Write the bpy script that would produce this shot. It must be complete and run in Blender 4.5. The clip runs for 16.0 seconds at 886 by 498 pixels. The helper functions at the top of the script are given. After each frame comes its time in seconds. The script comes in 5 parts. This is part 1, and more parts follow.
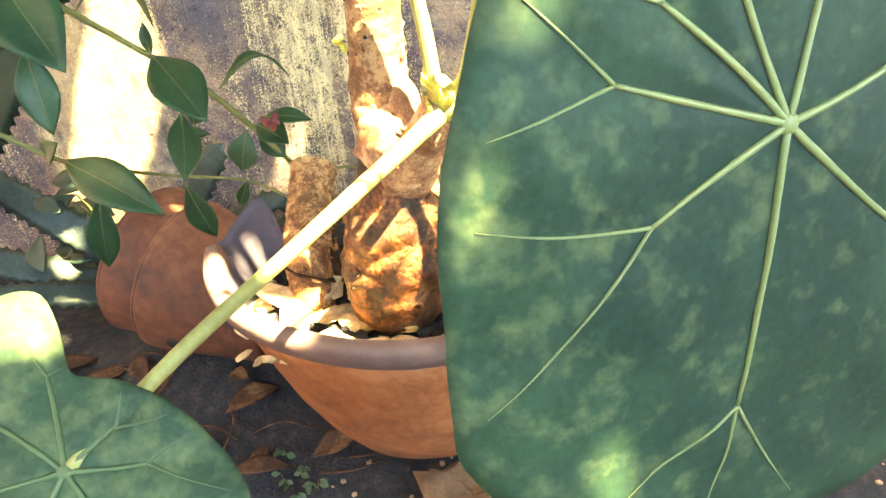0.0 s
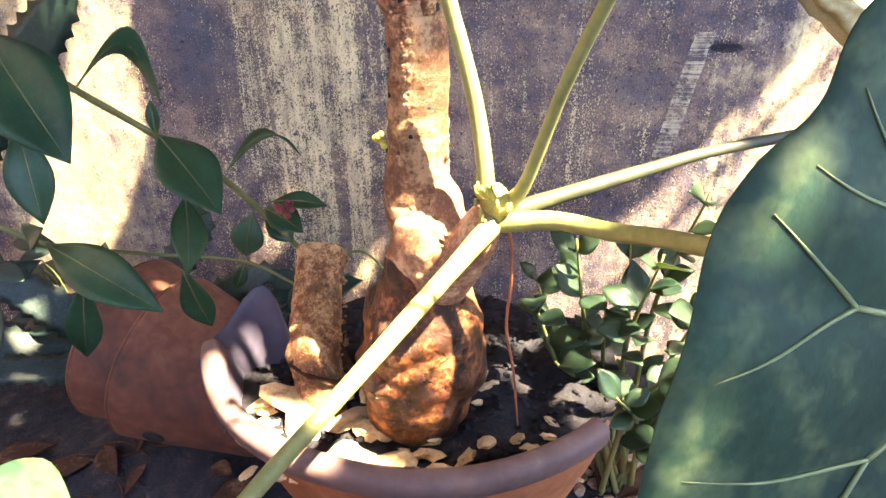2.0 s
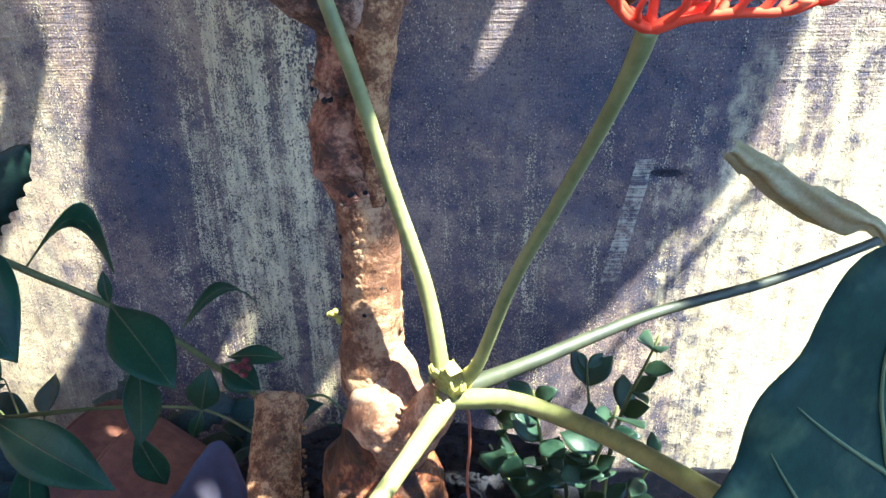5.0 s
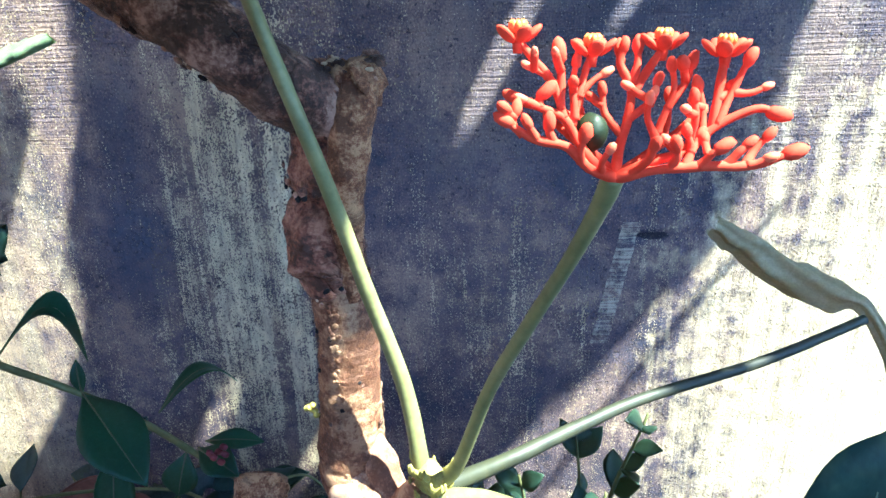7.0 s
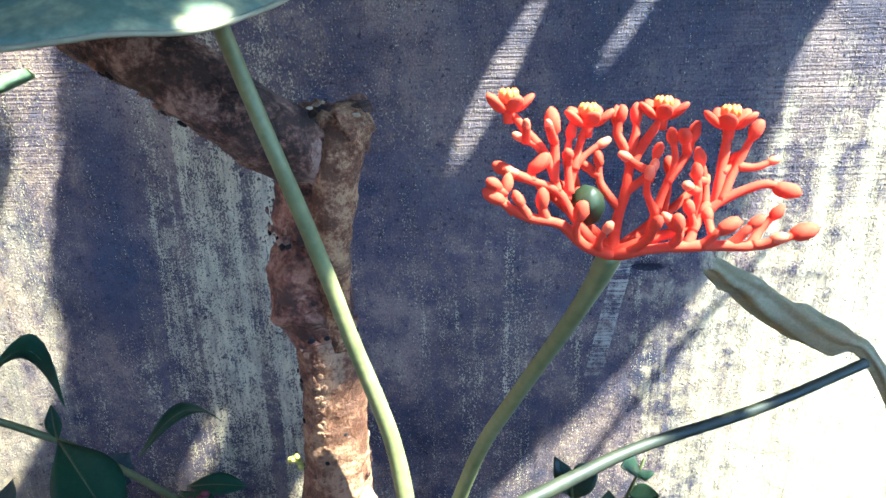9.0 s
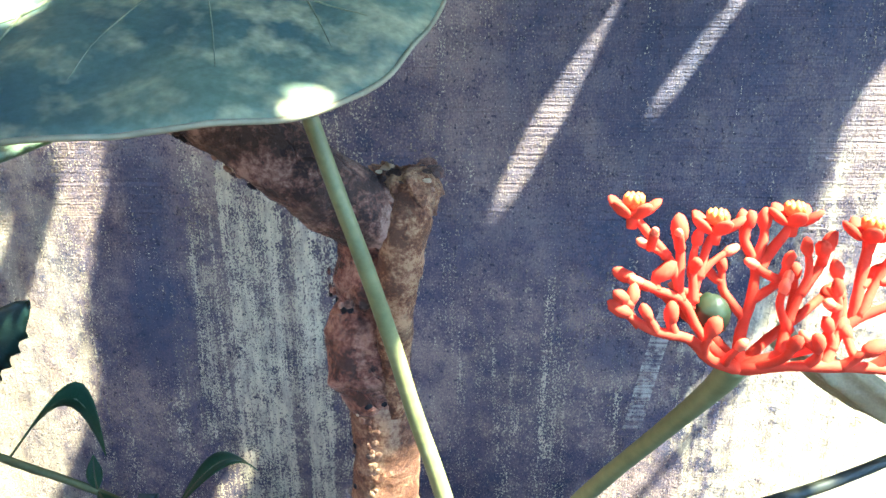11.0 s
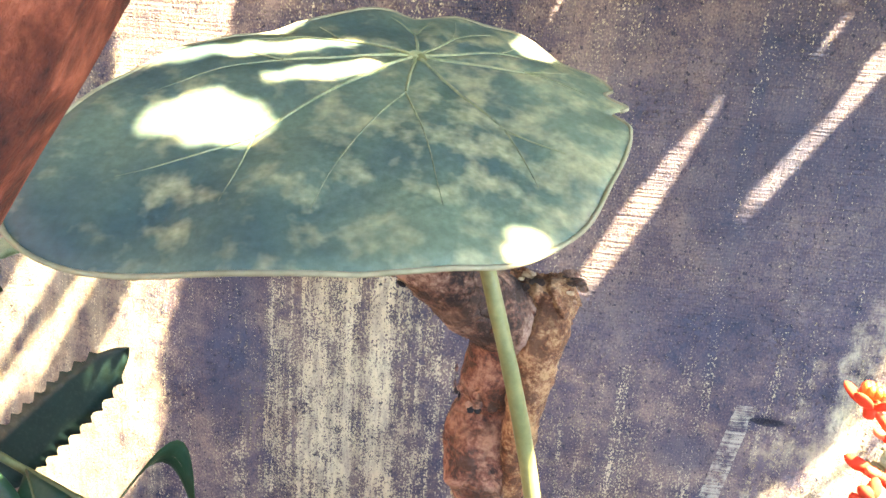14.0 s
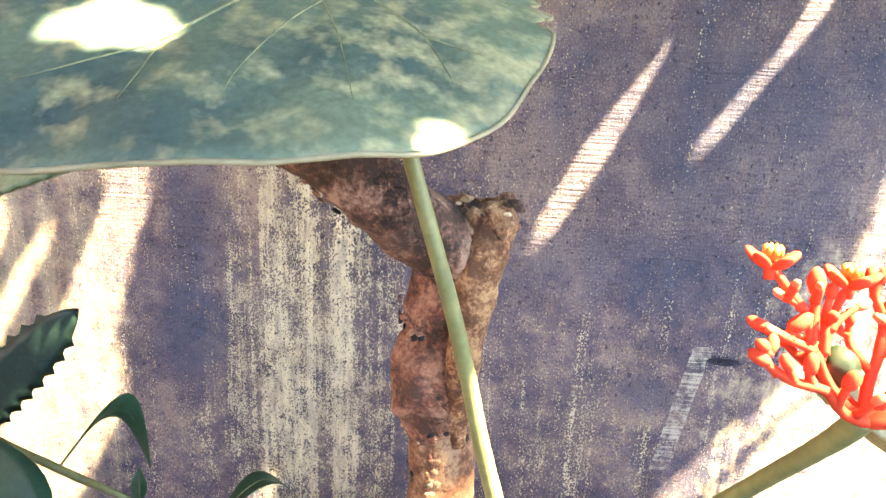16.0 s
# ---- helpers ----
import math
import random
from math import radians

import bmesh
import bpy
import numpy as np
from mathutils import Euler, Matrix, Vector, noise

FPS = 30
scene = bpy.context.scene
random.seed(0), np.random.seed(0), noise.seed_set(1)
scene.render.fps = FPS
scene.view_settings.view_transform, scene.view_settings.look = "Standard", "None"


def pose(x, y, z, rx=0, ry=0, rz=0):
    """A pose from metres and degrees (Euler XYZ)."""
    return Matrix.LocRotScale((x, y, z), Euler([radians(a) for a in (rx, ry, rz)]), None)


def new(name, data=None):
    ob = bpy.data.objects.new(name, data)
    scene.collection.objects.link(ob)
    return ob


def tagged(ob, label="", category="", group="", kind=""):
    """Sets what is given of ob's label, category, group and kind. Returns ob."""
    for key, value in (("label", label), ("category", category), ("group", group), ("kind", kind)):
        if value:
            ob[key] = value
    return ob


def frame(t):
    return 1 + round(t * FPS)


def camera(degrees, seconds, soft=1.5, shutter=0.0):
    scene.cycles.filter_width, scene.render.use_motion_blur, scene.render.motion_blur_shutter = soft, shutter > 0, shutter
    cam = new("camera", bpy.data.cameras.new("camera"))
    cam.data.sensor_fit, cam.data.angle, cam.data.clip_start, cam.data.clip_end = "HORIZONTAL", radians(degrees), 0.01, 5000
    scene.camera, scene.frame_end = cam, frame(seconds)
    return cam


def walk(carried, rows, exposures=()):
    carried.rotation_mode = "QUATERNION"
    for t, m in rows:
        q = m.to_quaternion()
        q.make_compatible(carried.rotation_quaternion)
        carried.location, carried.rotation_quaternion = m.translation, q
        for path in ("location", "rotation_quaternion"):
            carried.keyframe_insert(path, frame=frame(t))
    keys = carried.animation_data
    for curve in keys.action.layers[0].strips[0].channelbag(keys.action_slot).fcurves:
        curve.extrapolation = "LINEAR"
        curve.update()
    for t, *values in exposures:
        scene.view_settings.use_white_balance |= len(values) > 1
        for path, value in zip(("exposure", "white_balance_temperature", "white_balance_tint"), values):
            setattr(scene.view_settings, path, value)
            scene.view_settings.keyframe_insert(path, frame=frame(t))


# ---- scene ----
cam = camera(69.4, 16.0)
METRES, EYE, TILT, LEAN, TURN = 0.40, 0.575, -32.0, 4.0, 9.5
ROWS = [
    (0.0, 0.0, 0.0, 0.0, 0.0, 0.0, 0.0),
    (0.5, -0.0555, 0.0423, 0.0372, -1.22, 0.62, -0.15),
    (1.0, -0.1044, 0.0673, 0.0674, -2.44, 1.48, -0.7),
    (1.5, -0.1413, 0.0886, 0.0998, -3.49, 2.48, -1.26),
    (2.0, -0.162, 0.1067, 0.1333, -4.34, 3.53, -1.29),
    (2.5, -0.1689, 0.114, 0.1634, -5.13, 4.33, -0.72),
    (3.0, -0.1694, 0.1154, 0.1948, -5.8, 5.43, -0.39),
    (3.5, -0.1608, 0.1064, 0.2258, -6.56, 6.54, 0.01),
    (4.0, -0.1573, 0.0923, 0.2512, -6.91, 7.39, 0.32),
    (4.5, -0.1534, 0.0749, 0.2877, -7.09, 8.2, 0.76),
    (7.0, -0.12, 0.0602, 0.4212, -7.62, 11.96, 1.87),
    (7.5, -0.1108, 0.0641, 0.4396, -7.92, 12.37, 1.88),
    (8.0, -0.108, 0.0725, 0.4505, -8.36, 12.62, 1.91),
    (10.5, -0.1466, 0.0934, 0.5222, -7.62, 14.82, 1.18),
    (11.0, -0.1761, 0.1002, 0.5379, -7.22, 15.61, 0.02),
    (11.5, -0.2196, 0.0952, 0.5628, -7.46, 16.7, -1.75),
    (12.0, -0.2516, 0.0925, 0.5789, -7.5, 17.72, -3.36),
    (12.5, -0.2735, 0.0886, 0.5884, -7.19, 18.28, -4.17),
    (13.0, -0.2925, 0.0866, 0.5919, -6.7, 18.92, -4.84),
    (13.5, -0.3116, 0.0804, 0.5996, -6.5, 19.53, -5.27),
    (14.0, -0.3331, 0.0788, 0.6008, -6.43, 19.72, -5.75),
    (14.5, -0.3517, 0.0778, 0.5945, -5.98, 19.62, -6.23),
    (15.0, -0.352, 0.08, 0.5788, -5.94, 19.11, -6.26),
    (15.5, -0.3213, 0.088, 0.5603, -6.7, 18.66, -5.19),
    (16.0, -0.2739, 0.0994, 0.5389, -7.78, 17.97, -3.01),
]
walk(cam, [(t, pose(0, 0, EYE, TILT, LEAN, TURN) @ pose(METRES * x, METRES * y, METRES * z, 90 + pitch, roll, yaw)) for t, x, y, z, yaw, pitch, roll in ROWS],
     exposures=[(0.0, 5.75, 9300, -8), (1.0, 5.28, 7900, 8), (2.0, 4.82, 6700, 13), (3.5, 4.22, 5450, 6), (7.0, 3.68, 4450, 2), (8.2, 3.68, 4450, 2), (11.0, 4.25, 4750, 1), (12.5, 4.98, 6200, 8), (16.0, 5.12, 6400, 10)])

# ---- daylight ----
SUN = Vector((-0.47, 0.195, -0.86)).normalized()      # the way the sunlight travels
world = bpy.data.worlds.new("sky")
scene.world = world
world.use_nodes = True
wt = world.node_tree
sky = wt.nodes.new("ShaderNodeTexSky")
sky.sky_type = "NISHITA"
sky.sun_disc = False
sky.sun_elevation = math.asin(-SUN.z)
sky.sun_rotation = math.atan2(-SUN.x, -SUN.y)
bg = wt.nodes["Background"]
bg.inputs["Strength"].default_value = 0.090
wt.links.new(sky.outputs[0], bg.inputs["Color"])
lamp = bpy.data.lights.new("sun", "SUN")
lamp.energy, lamp.angle, lamp.color = 3.6, radians(0.9), (1.0, 0.85, 0.55)
sun = new("sun", lamp)
sun.rotation_mode = "QUATERNION"
sun.rotation_quaternion = SUN.to_track_quat("-Z", "Y")
sun.location = (1.5, -0.7, 3.0)


# ---- materials ----
def material(name):
    m = bpy.data.materials.new(name)
    m.use_nodes = True
    t = m.node_tree
    return m, t, t.nodes["Principled BSDF"]


def node(t, kind, **values):
    n = t.nodes.new("ShaderNode" + kind)
    for k, v in values.items():
        if k in n.inputs:
            n.inputs[k].default_value = v
    return n


def coords(t, scale=(1, 1, 1)):
    tc, mp = node(t, "TexCoord"), node(t, "Mapping")
    mp.inputs["Scale"].default_value = scale
    t.links.new(tc.outputs["Object"], mp.inputs["Vector"])
    return mp.outputs[0]


def noise_tex(t, vec, scale, detail=6.0, rough=0.6, distort=0.0):
    n = node(t, "TexNoise", Scale=scale, Detail=detail, Roughness=rough, Distortion=distort)
    t.links.new(vec, n.inputs["Vector"])
    return n.outputs["Fac"]


def ramp(t, fac, stops):
    r = node(t, "ValToRGB")
    e = r.color_ramp.elements
    while len(e) < len(stops):
        e.new(0.5)
    for el, (p, c) in zip(e, stops):
        el.position, el.color = p, (*c, 1) if len(c) == 3 else c
    t.links.new(fac, r.inputs[0])
    return r.outputs[0]


def blend(t, fac, a, b, mode="MIX"):
    m = t.nodes.new("ShaderNodeMix")
    m.data_type, m.blend_type = "RGBA", mode
    for v, k in ((fac, 0), (a, 6), (b, 7)):
        if isinstance(v, (int, float)):
            m.inputs[k].default_value = v
        elif isinstance(v, tuple):
            m.inputs[k].default_value = (*v, 1)
        else:
            t.links.new(v, m.inputs[k])
    return m.outputs[2]


def calc(t, op, a, b=0.0, c=None):
    m = t.nodes.new("ShaderNodeMath")
    m.operation = op
    for i, v in enumerate((a, b) if c is None else (a, b, c)):
        if isinstance(v, (int, float)):
            m.inputs[i].default_value = v
        else:
            t.links.new(v, m.inputs[i])
    return m.outputs[0]


def bump(t, bsdf, height, strength=0.5, dist=0.002):
    b = node(t, "Bump", Strength=strength, Distance=dist)
    t.links.new(height, b.inputs["Height"])
    t.links.new(b.outputs[0], bsdf.inputs["Normal"])
    return b


def simple(name, stops, scale=40.0, rough=0.6, bump_scale=150.0, bump_strength=0.4, dist=0.001, stretch=(1, 1, 1), spec=0.4):
    """A mottled surface: a ramp over two scales of noise, with fine relief."""
    m, t, b = material(name)
    v = coords(t, stretch)
    f = calc(t, "ADD", calc(t, "MULTIPLY", noise_tex(t, v, scale), 0.65), calc(t, "MULTIPLY", noise_tex(t, v, scale * 6), 0.35))
    t.links.new(ramp(t, f, stops), b.inputs["Base Color"])
    b.inputs["Roughness"].default_value = rough
    b.inputs["Specular IOR Level"].default_value = spec
    bump(t, b, noise_tex(t, v, bump_scale, 8), bump_strength, dist)
    return m


def leafy(name, dark, light, pale, scale=18.0, rough=0.42, sheer=0.25, glow=(0.25, 0.4, 0.06), blotch=0.3, fleck=0.50, drift=None, gloss=0.28, grain=6.5):
    """A leaf: blotched green, waxy, letting some light through."""
    m, t, b = material(name)
    v = coords(t)
    mottle = noise_tex(t, v, scale, 5)
    if drift:
        # the bloom grows thicker towards one side; the large leaf's drift paints sky reflection
        sx = node(t, "SeparateXYZ")
        t.links.new(v, sx.inputs[0])
        side = node(t, "MapRange")
        for i, k in enumerate((*drift, -0.13, 0.13), 1):
            side.inputs[i].default_value = k
        t.links.new(sx.outputs[0], side.inputs[0])
        mottle = calc(t, "ADD", mottle, side.outputs[0])
    base = ramp(t, mottle, [(0.37, dark), (0.63, light)])
    speckle = noise_tex(t, v, scale * grain, 3, 0.55)
    if drift:
        speckle = calc(t, "ADD", speckle, calc(t, "MULTIPLY", side.outputs[0], 0.6))
    spots = ramp(t, speckle, [(fleck, (0, 0, 0)), (fleck + 0.24, (1, 1, 1))])
    fine = ramp(t, noise_tex(t, v, scale * 22, 4), [(0.35, (0.75, 0.75, 0.75)), (0.7, (1.1, 1.1, 1.1))])
    oi = node(t, "ObjectInfo")
    tone = blend(t, calc(t, "MULTIPLY", oi.outputs["Random"], 0.35), base, light)
    col = blend(t, 1.0, blend(t, calc(t, "MULTIPLY", spots, blotch), tone, pale), fine, "MULTIPLY")
    t.links.new(col, b.inputs["Base Color"])
    b.inputs["Roughness"].default_value = rough
    b.inputs["Specular IOR Level"].default_value = gloss
    bump(t, b, calc(t, "ADD", noise_tex(t, v, 90, 6), noise_tex(t, v, 20, 3)), 0.35, 0.0012)
    tr = node(t, "BsdfTranslucent")
    tr.inputs["Color"].default_value = (*glow, 1)
    mx = node(t, "MixShader")
    mx.inputs[0].default_value = sheer
    t.links.new(b.outputs[0], mx.inputs[1])
    t.links.new(tr.outputs[0], mx.inputs[2])
    t.links.new(mx.outputs[0], t.nodes["Material Output"].inputs["Surface"])
    return m


def concrete():
    """Weathered cement plaster: a pale wash worn off in upright runs, dark algae, pits and trowel lines, with sunlit
    and shaded patches painted in.
    """
    m, t, b = material("weathered_concrete")
    tc = node(t, "TexCoord")
    pos = tc.outputs["Object"]
    sep = node(t, "SeparateXYZ")
    t.links.new(pos, sep.inputs[0])
    px, pz = sep.outputs[0], sep.outputs[2]
    runs = noise_tex(t, coords(t, (38, 1, 1.6)), 1.0, 6, 0.65)
    fine_runs = noise_tex(t, coords(t, (190, 1, 7)), 1.0, 5, 0.7)
    grain = noise_tex(t, pos, 330, 6, 0.7)
    blot = noise_tex(t, pos, 7, 5, 0.6, 0.4)
    small = noise_tex(t, pos, 42, 7, 0.68)

    def spot(cx, cz, rx, rz, soft=1.0):
        dx = calc(t, "DIVIDE", calc(t, "SUBTRACT", px, cx), rx)
        dz = calc(t, "DIVIDE", calc(t, "SUBTRACT", pz, cz), rz)
        d = calc(t, "ADD", calc(t, "POWER", calc(t, "ABSOLUTE", dx), 2.0), calc(t, "POWER", calc(t, "ABSOLUTE", dz), 2.0))
        wob = calc(t, "MULTIPLY", calc(t, "SUBTRACT", small, 0.5), 2.6)
        wob = calc(t, "ADD", wob, calc(t, "MULTIPLY", calc(t, "SUBTRACT", runs, 0.5), 2.2))
        s = calc(t, "SUBTRACT", calc(t, "ADD", 1.0, wob), d)
        n = node(t, "Clamp")
        t.links.new(calc(t, "MULTIPLY", s, soft), n.inputs[0])
        return n.outputs[0]

    def mixed(*pairs):
        out = 0.0
        for src, k in pairs:
            out = calc(t, "ADD", out, calc(t, "MULTIPLY", src, k))
        return out

    fine = noise_tex(t, coords(t, (1, 1, 0.75)), 520, 2, 0.5)
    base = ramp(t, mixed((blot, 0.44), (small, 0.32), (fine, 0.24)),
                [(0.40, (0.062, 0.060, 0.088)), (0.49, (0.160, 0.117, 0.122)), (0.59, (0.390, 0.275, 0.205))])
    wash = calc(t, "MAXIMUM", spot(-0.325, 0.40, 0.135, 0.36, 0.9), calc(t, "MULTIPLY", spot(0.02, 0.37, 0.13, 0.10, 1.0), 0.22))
    # solid pale patches where sun falls; the lit wall's brightness is painted in
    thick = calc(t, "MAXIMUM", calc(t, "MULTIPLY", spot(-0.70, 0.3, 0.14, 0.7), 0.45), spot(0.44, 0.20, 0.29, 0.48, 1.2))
    algae_shade = calc(t, "MAXIMUM", spot(-0.47, 0.44, 0.06, 0.09, 1.0), spot(0.02, 0.56, 0.24, 0.07, 0.8))
    algae_shade = calc(t, "MAXIMUM", algae_shade, spot(-0.46, 0.60, 0.05, 0.10, 0.9))
    algae_shade = calc(t, "MAXIMUM", algae_shade, spot(0.08, 0.40, 0.05, 0.03, 1.0))
    # the large upper patch is shade put into the colour, beside real algae
    algae_shade = calc(t, "MAXIMUM", calc(t, "MULTIPLY", algae_shade, 0.8), calc(t, "MULTIPLY", spot(0.16, 0.72, 0.36, 0.22, 0.8), 0.85))
    slant = calc(t, "ADD", px, calc(t, "MULTIPLY", pz, -0.19))
    strip = calc(t, "MULTIPLY", calc(t, "COMPARE", slant, 0.049, 0.011), calc(t, "COMPARE", pz, 0.385, 0.082))
    ridges = ramp(t, calc(t, "ADD", calc(t, "MULTIPLY", noise_tex(t, coords(t, (9, 1, 330)), 1.0, 5, 0.7), 0.5), calc(t, "MULTIPLY", noise_tex(t, pos, 60, 5, 0.7), 0.5)), [(0.46, (0, 0, 0)), (0.56, (1, 1, 1))])
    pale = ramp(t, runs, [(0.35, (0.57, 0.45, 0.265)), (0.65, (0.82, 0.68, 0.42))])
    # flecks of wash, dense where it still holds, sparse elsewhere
    dense = mixed((wash, 1.10), (runs, 2.1), (small, 0.75), (algae_shade, -0.60))
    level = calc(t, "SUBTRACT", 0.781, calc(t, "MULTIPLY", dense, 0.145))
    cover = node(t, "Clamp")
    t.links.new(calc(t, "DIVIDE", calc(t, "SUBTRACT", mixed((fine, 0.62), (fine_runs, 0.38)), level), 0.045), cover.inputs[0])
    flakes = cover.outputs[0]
    col = blend(t, calc(t, "MULTIPLY", algae_shade, 0.75), base, (0.074, 0.080, 0.118))
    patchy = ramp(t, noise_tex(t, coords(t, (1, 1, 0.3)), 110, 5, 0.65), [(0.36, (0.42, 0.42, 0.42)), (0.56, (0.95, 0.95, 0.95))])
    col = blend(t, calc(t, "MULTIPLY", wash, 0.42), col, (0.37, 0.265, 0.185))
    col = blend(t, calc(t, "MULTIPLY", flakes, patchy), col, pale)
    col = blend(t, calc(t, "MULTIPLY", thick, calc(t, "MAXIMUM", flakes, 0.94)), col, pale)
    col = blend(t, calc(t, "MULTIPLY", calc(t, "MULTIPLY", strip, ridges), 0.9), col, (0.60, 0.52, 0.38))
    # the chipped hollow's dark inside, its shade put into the colour
    chip = spot(0.162, 0.449, 0.024, 0.0058, 3.0)
    col = blend(t, calc(t, "MULTIPLY", chip, 0.9), col, (0.03, 0.03, 0.045))
    cell = node(t, "TexVoronoi", Scale=330.0)
    t.links.new(pos, cell.inputs["Vector"])
    tone = node(t, "SeparateColor")
    t.links.new(cell.outputs["Color"], tone.inputs[0])
    bumps = calc(t, "MULTIPLY", ramp(t, cell.outputs["Distance"], [(0.16, (1, 1, 1)), (0.42, (0, 0, 0))]), calc(t, "GREATER_THAN", tone.outputs[0], 0.74))
    bumps = calc(t, "MULTIPLY", bumps, ramp(t, noise_tex(t, pos, 16, 4), [(0.42, (0.15, 0.15, 0.15)), (0.56, (1, 1, 1))]))
    # raised grains tinted pale, their highlights put into the colour
    col = blend(t, calc(t, "MULTIPLY", bumps, 0.38), col, (0.58, 0.48, 0.38))
    pits = ramp(t, noise_tex(t, coords(t, (1, 1, 0.7)), 230, 3, 0.5), [(0.31, (1, 1, 1)), (0.36, (0, 0, 0))])
    col = blend(t, calc(t, "MULTIPLY", calc(t, "MULTIPLY", pits, calc(t, "SUBTRACT", 1.0, thick)), 0.8), col, (0.035, 0.037, 0.058))
    scratch = ramp(t, noise_tex(t, coords(t, (420, 1, 5)), 1.0, 4, 0.6), [(0.60, (0, 0, 0)), (0.68, (1, 1, 1))])
    col = blend(t, calc(t, "MULTIPLY", calc(t, "MULTIPLY", scratch, thick), 0.55), col, (0.20, 0.15, 0.10))
    t.links.new(col, b.inputs["Base Color"])
    b.inputs["Roughness"].default_value = 0.93
    b.inputs["Specular IOR Level"].default_value = 0.2
    lines = noise_tex(t, coords(t, (9, 1, 330)), 1.0, 3, 0.5)
    high = node(t, "MapRange")
    for i, v in enumerate((0.47, 0.58, 0.05, 0.55), 1):
        high.inputs[i].default_value = v
    t.links.new(pz, high.inputs[0])
    h = mixed((grain, 0.32), (fine_runs, 0.30), (flakes, 0.42), (bumps, 0.8), (pits, -0.4))
    h = calc(t, "ADD", h, calc(t, "MULTIPLY", lines, high.outputs[0]))
    bump(t, b, calc(t, "MULTIPLY", h, calc(t, "SUBTRACT", 1.0, calc(t, "MULTIPLY", thick, 0.6))), 1.0, 0.0068)
    return m


def crackled(name, dark, mid, light, scale, rough=0.65, relief=0.004, plates=0.5, cracks=0.2, bias=0.0, stains=0.65):
    """Bark split into plates by dark cracks, with flakes of paler cork."""
    m, t, b = material(name)
    v = coords(t)
    warp = node(t, "TexNoise", Scale=scale * 0.6, Detail=4.0)
    t.links.new(v, warp.inputs["Vector"])
    mixv = t.nodes.new("ShaderNodeMix")
    mixv.data_type = "VECTOR"
    mixv.inputs[0].default_value = 0.02
    t.links.new(v, mixv.inputs[4])
    t.links.new(warp.outputs["Color"], mixv.inputs[5])
    cell = node(t, "TexVoronoi", Scale=scale)
    cell.feature = "DISTANCE_TO_EDGE"
    t.links.new(mixv.outputs[1], cell.inputs["Vector"])
    tone = node(t, "TexVoronoi", Scale=scale)
    t.links.new(mixv.outputs[1], tone.inputs["Vector"])
    big, fine = noise_tex(t, v, scale * 0.5, 7, 0.65), noise_tex(t, v, scale * 4, 8, 0.7)
    f = calc(t, "ADD", calc(t, "MULTIPLY", big, 0.74), calc(t, "MULTIPLY", fine, 0.26))
    col = ramp(t, f, [(0.435 + bias, dark), (0.495 + bias, mid), (0.575 + bias, light)])
    stain = ramp(t, noise_tex(t, coords(t, (1, 1, 1.7)), scale * 0.28, 6, 0.7, 0.6), [(0.52, (0, 0, 0)), (0.60, (1, 1, 1))])
    col = blend(t, calc(t, "MULTIPLY", stain, stains), col, tuple(c * 0.55 for c in dark))
    dots = ramp(t, noise_tex(t, v, scale * 5.5, 2, 0.4), [(0.66, (0, 0, 0)), (0.72, (1, 1, 1))])
    col = blend(t, calc(t, "MULTIPLY", dots, 0.25), col, light)
    shade = node(t, "SeparateColor")
    t.links.new(tone.outputs["Color"], shade.inputs[0])
    col = blend(t, calc(t, "MULTIPLY", shade.outputs[0], 0.14), col, light)
    crack = ramp(t, cell.outputs["Distance"], [(0.0, (1, 1, 1)), (0.05, (0, 0, 0))])
    some = ramp(t, noise_tex(t, v, scale * 0.35, 3), [(0.52, (0, 0, 0)), (0.66, (1, 1, 1))])
    crack = calc(t, "MULTIPLY", crack, some)
    col = blend(t, calc(t, "MULTIPLY", crack, cracks), col, tuple(c * 0.4 for c in dark))
    t.links.new(col, b.inputs["Base Color"])
    b.inputs["Roughness"].default_value = rough
    b.inputs["Specular IOR Level"].default_value = 0.35
    h = calc(t, "ADD", calc(t, "MULTIPLY", fine, 0.8), calc(t, "MULTIPLY", shade.outputs[0], plates))
    bump(t, b, calc(t, "SUBTRACT", h, calc(t, "MULTIPLY", crack, cracks * 1.5)), 0.9, relief)
    return m


M_WALL = concrete()
M_SOIL = simple("dark_soil", [(0.3, (0.012, 0.013, 0.019)), (0.52, (0.024, 0.023, 0.029)), (0.76, (0.070, 0.054, 0.045))], 60, 0.95, 220, 0.9, 0.004, spec=0.08)
M_POT = simple("terracotta_plastic", [(0.36, (0.14, 0.043, 0.020)), (0.51, (0.275, 0.090, 0.038)), (0.68, (0.38, 0.155, 0.078))], 20, 0.55, 260, 0.25, 0.0006)
M_RIM = simple("faded_rim", [(0.3, (0.095, 0.055, 0.058)), (0.6, (0.165, 0.102, 0.100)), (0.8, (0.27, 0.185, 0.17))], 30, 0.6, 260, 0.3, 0.0006)
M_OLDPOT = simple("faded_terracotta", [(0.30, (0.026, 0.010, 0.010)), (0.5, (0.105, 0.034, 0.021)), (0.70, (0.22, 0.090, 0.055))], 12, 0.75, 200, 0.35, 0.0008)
M_SHARD = simple("grey_plastic", [(0.3, (0.055, 0.046, 0.080)), (0.6, (0.110, 0.092, 0.135)), (0.8, (0.22, 0.20, 0.24))], 16, 0.6, 200, 0.3, 0.0006)
# the lining's grey plastic darkened: shade on the flap put into its colour
M_FLAP = simple("shaded_plastic", [(0.3, (0.030, 0.027, 0.048)), (0.6, (0.062, 0.053, 0.082)), (0.8, (0.13, 0.115, 0.145))], 16, 0.6, 200, 0.3, 0.0006)
